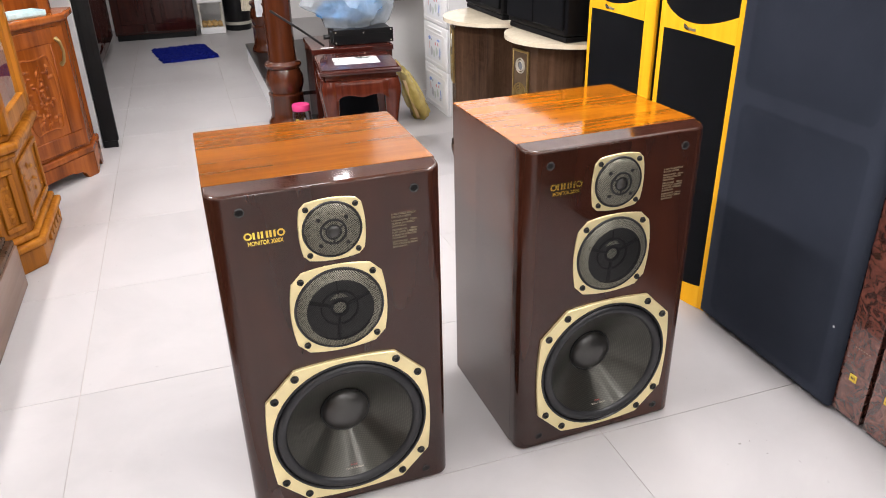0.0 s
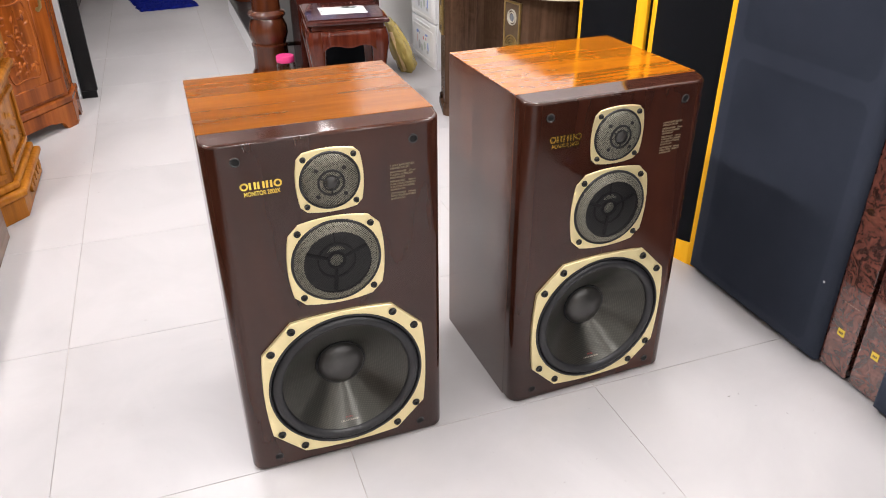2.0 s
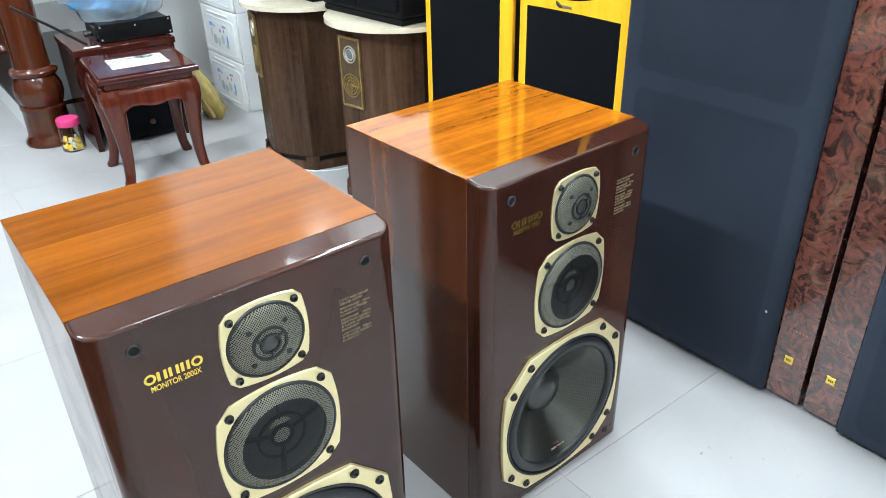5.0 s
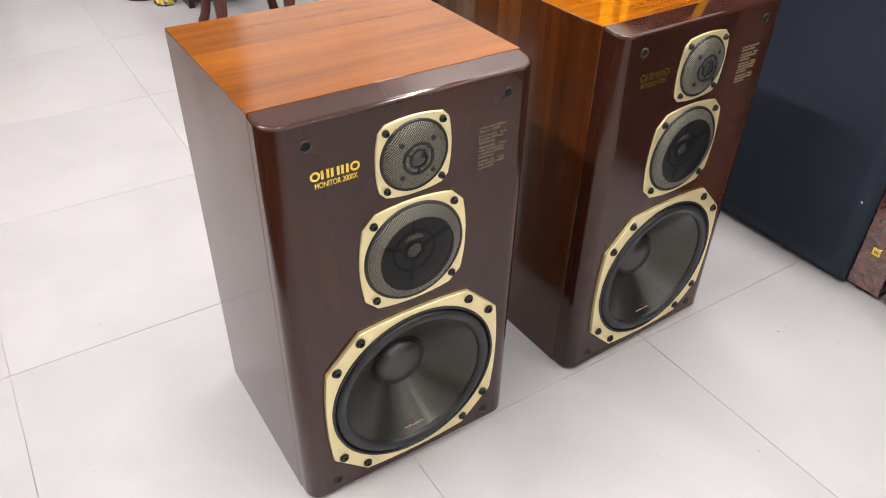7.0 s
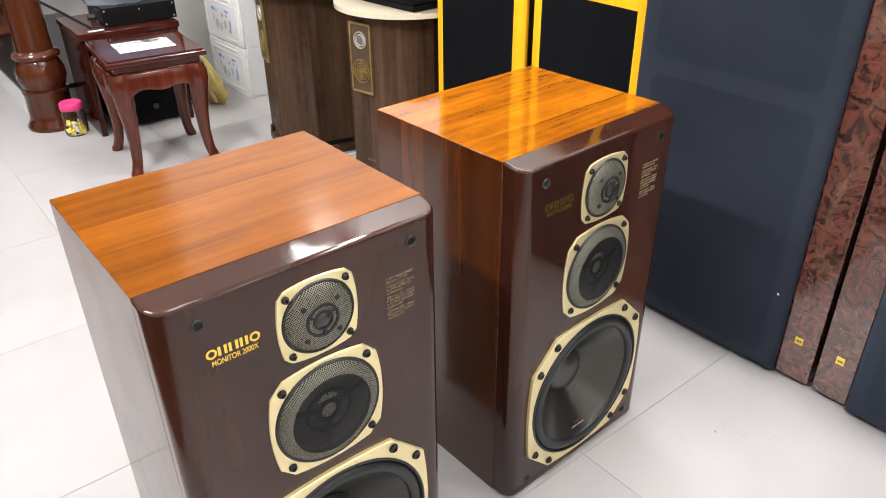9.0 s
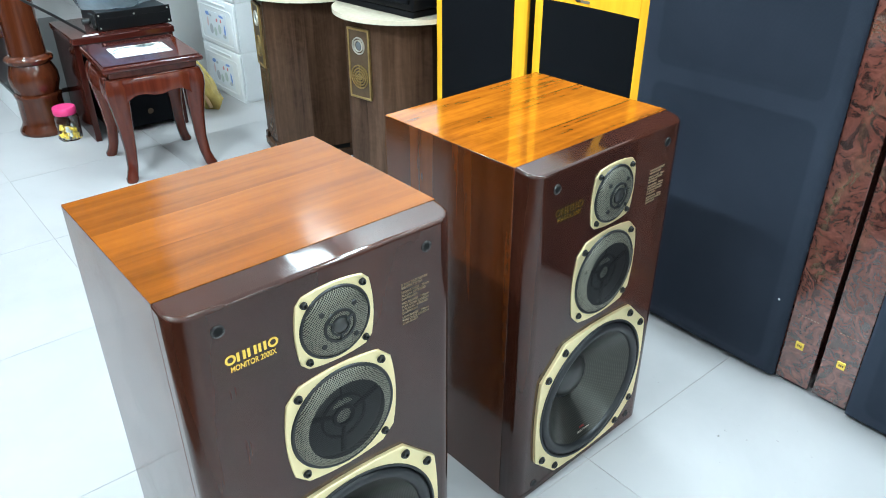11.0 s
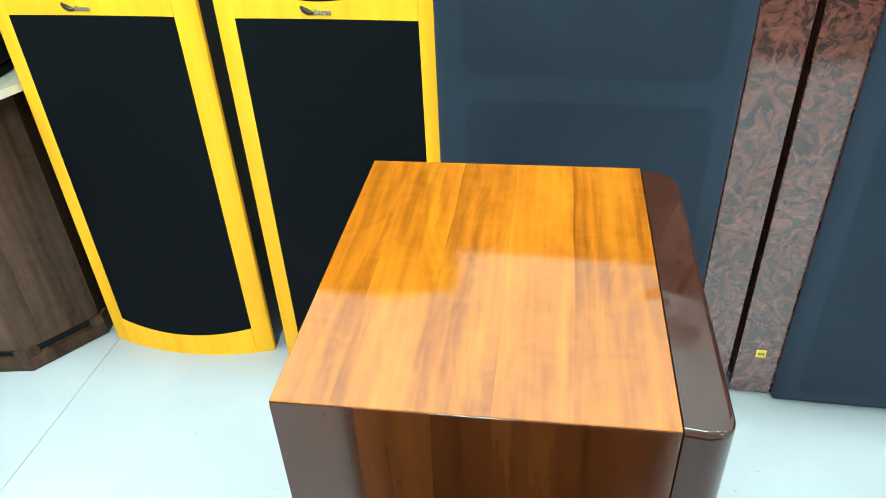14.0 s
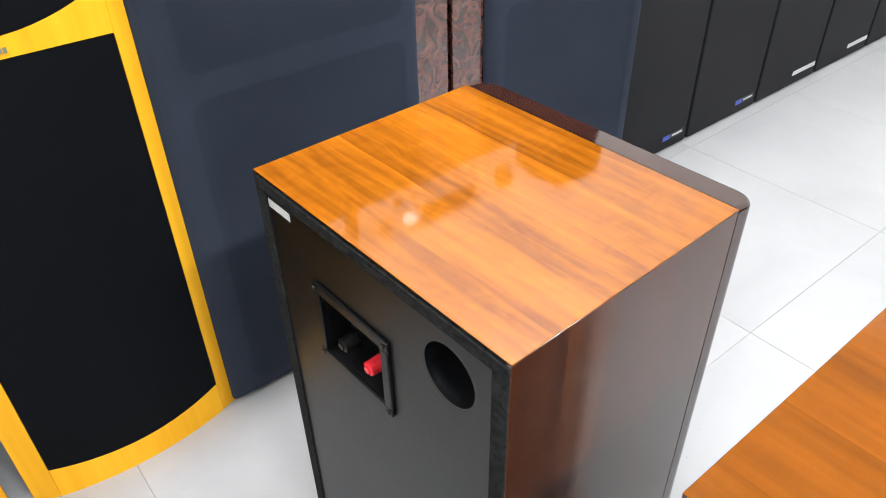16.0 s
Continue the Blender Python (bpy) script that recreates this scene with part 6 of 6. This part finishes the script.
solid("blue_bowl", lathe([(0.0, 0.0), (0.03, 0.0), (0.05, 0.02), (0.055, 0.06), (0.052, 0.06), (0.046, 0.022), (0.0, 0.006)], 24, "z", close=False), plain("teal_ceramic", (0.02, 0.12, 0.16), 0.3), "small teal bowl standing on the carved cabinet", "bowl", at=(-0.70, 3.27, 0.722))

WHITE_GREY = plain("light_grey_paint", (0.52, 0.53, 0.54), 0.4)
cooler = thing("drinks_cooler", "grey drinks cooler with a black door beside the carved cabinet", "cooler", at=(0, 0, 0))
part("body", box(-1.00, -0.432, 3.935, 4.40, 0.0, 1.10, bev=0.004), WHITE_GREY, cooler, "light grey metal body")
part("door", box(-0.430, -0.353, 3.930, 3.955, 0.035, 1.10, bev=0.004), BLACK_PLASTIC, cooler, "black door")
part("handle_slot", box(-0.405, -0.378, 3.9275, 3.9315, 0.45, 0.80, bev=0.001, seg=1), DEEP, cooler)
part("door_cap", box(-0.430, -0.353, 3.930, 3.955, 1.1005, 1.12), SILVER, cooler, smooth=False)
part("foot", box(-0.43, -0.36, 3.933, 3.953, 0.0, 0.0345), BLACK_PLASTIC, cooler, smooth=False)

# display cabinet with canted corner
show = thing("display_cabinet", "golden oak display cabinet with a glazed upper case and moulded base", "cabinet", at=(0, 0, 0))
Q = lambda d: [(-1.10, 2.515 - d), (-0.625 + 0.41 * d, 2.515 - d), (-0.548 + d, 2.600 - 0.41 * d), (-0.548 + d, 2.985 + d), (-1.10, 2.985 + d)]
part("plinth", prism(Q(0.020), 0.0, 0.075, bev=0.004), OAK, show)
part("base_moulding", prism(Q(0.034), 0.075, 0.105, bev=0.012, seg=4), OAK, show)
part("base_moulding", prism(Q(0.016), 0.105, 0.130, bev=0.009, seg=3), OAK, show)
part("lower_case", prism(Q(0.0), 0.130, 0.395, bev=0.002), OAK, show)
part("cornice", prism(Q(0.014), 0.395, 0.415, bev=0.007, seg=3), OAK, show)
part("cornice", prism(Q(0.028), 0.415, 0.450, bev=0.014, seg=4), OAK, show)
part("cornice", prism(Q(0.006), 0.450, 0.475, bev=0.008, seg=3), OAK, show)
R_ = lambda d: Q(d + 0.012)
for i in range(1, 4):
    x, y = R_(-0.012)[i]
    part("glazing_post", box(x - 0.020, x + 0.018, y - 0.019, y + 0.019, 0.475, 1.30, bev=0.005), OAK, show)
rr = R_(-0.012)
for z0_, z1_ in ((0.475, 0.530), (1.27, 1.32)):
    for i in (0, 1, 2):
        (xa, ya), (xb, yb) = rr[i], rr[i + 1]
        ln = math.hypot(xb - xa, yb - ya)
        ob = part("glazing_rail", box(0.018, ln - 0.018, -0.014, 0.014, z0_, z1_, bev=0.004), OAK, show)
        ob.matrix_basis = pose(xa, ya, 0, 0, 0, math.degrees(math.atan2(yb - ya, xb - xa)))
for i in (0, 1, 2):
    (xa, ya), (xb, yb) = rr[i], rr[i + 1]
    ln = math.hypot(xb - xa, yb - ya)
    ob = part("glass_pane", box(0.018, ln - 0.018, -0.002, 0.002, 0.530, 1.27), CLEAR, show, smooth=False)
    ob.matrix_basis = pose(xa, ya, 0, 0, 0, math.degrees(math.atan2(yb - ya, xb - xa)))
    ob.visible_shadow = False
part("case_floor", prism(R_(-0.03), 0.475, 0.480), DARK_WOOD, show, smooth=False)
part("case_back", box(-1.10, -1.08, 2.54, 2.98, 0.475, 1.30), DARK_WOOD, show, smooth=False)
# carved panel on the side that looks along +x, and on the cant
for (xa, ya), (xb, yb) in (((-0.548, 2.600), (-0.548, 2.985)), ((-0.625, 2.515), (-0.548, 2.600))):
    ln, ang = math.hypot(xb - xa, yb - ya), math.degrees(math.atan2(yb - ya, xb - xa))
    bm = bmesh.new()
    for lim in ((0.02, ln - 0.02, 0.345, 0.365), (0.02, ln - 0.02, 0.150, 0.170), (0.02, 0.04, 0.17, 0.345), (ln - 0.04, ln - 0.02, 0.17, 0.345)):
        add_box(bm, lim[0], lim[1], -0.010, 0.0, lim[2], lim[3], 0.003, 1)
    ob = part("panel_border", bm, OAK, show)
    ob.matrix_basis = pose(xa, ya, 0, 0, 0, ang)
    for k in range(12):
        lf = part("carved_leaf", lathe([(0.0, -0.006), (0.010 + 0.008 * rc.random(), 0.0), (0.0, 0.001)], 8, "y", close=False), OAK, ob)
        lf.matrix_basis = pose(0.055 + (ln - 0.11) * rc.random(), -0.001, 0.19 + 0.135 * rc.random(), 0, rc.random() * 180, 0) @ Matrix.Diagonal((1, 1.2, 0.55, 1))
for k in range(5):
    ob = part("bracket_scroll", lathe([(0.0, 0.0), (0.018, 0.0), (0.018, 0.010), (0.0, 0.012)], 14, "x", (0, 0, 0), close=False), OAK, show)
    ob.matrix_basis = pose(-0.5275, 2.72 + 0.055 * k, 0.055)

low = thing("low_cabinet", "long brown wooden low cabinet with ridged moulding over a plain base", "cabinet", at=(0, 0, 0))
LP = lambda d: [(-1.15, -1.60 - d), (-0.572 + d, -1.60 - d), (-0.572 + d, 2.44 + d), (-1.15, 2.44 + d)]
part("base", prism(LP(0.0), 0.0, 0.150, bev=0.003), LIGHT_BROWN, low)
for z, d in ((0.150, -0.004), (0.172, -0.020), (0.194, -0.036), (0.214, -0.052)):
    part("moulding", prism(LP(d), z, z + 0.022, bev=0.007, seg=3), WALNUT, low)
part("body", prism(LP(-0.085), 0.236, 0.74, bev=0.003), WALNUT, low)

# ---- floor tiles, laid in a square grid ----
me = make_mesh("floor_tile", box(-PITCH / 2 + 0.0007, PITCH / 2 - 0.0007, -PITCH / 2 + 0.0007, PITCH / 2 - 0.0007, -0.0016, 0.0, bev=0.0005, seg=1), TILE, False)
for i in range(-4, 4):
    for j in range(-9, 12):
        cx, cy = 0.250 + (i + 0.5) * PITCH, 1.120 + (j + 0.5) * PITCH
        if X0 - 0.3 < cx < X1 + 0.3 and Y0 - 0.3 < cy < Y1 + 0.3:
            ob = new("floor_tile", me)
            ob.parent = floor
            ob.location = (cx, cy, 0)
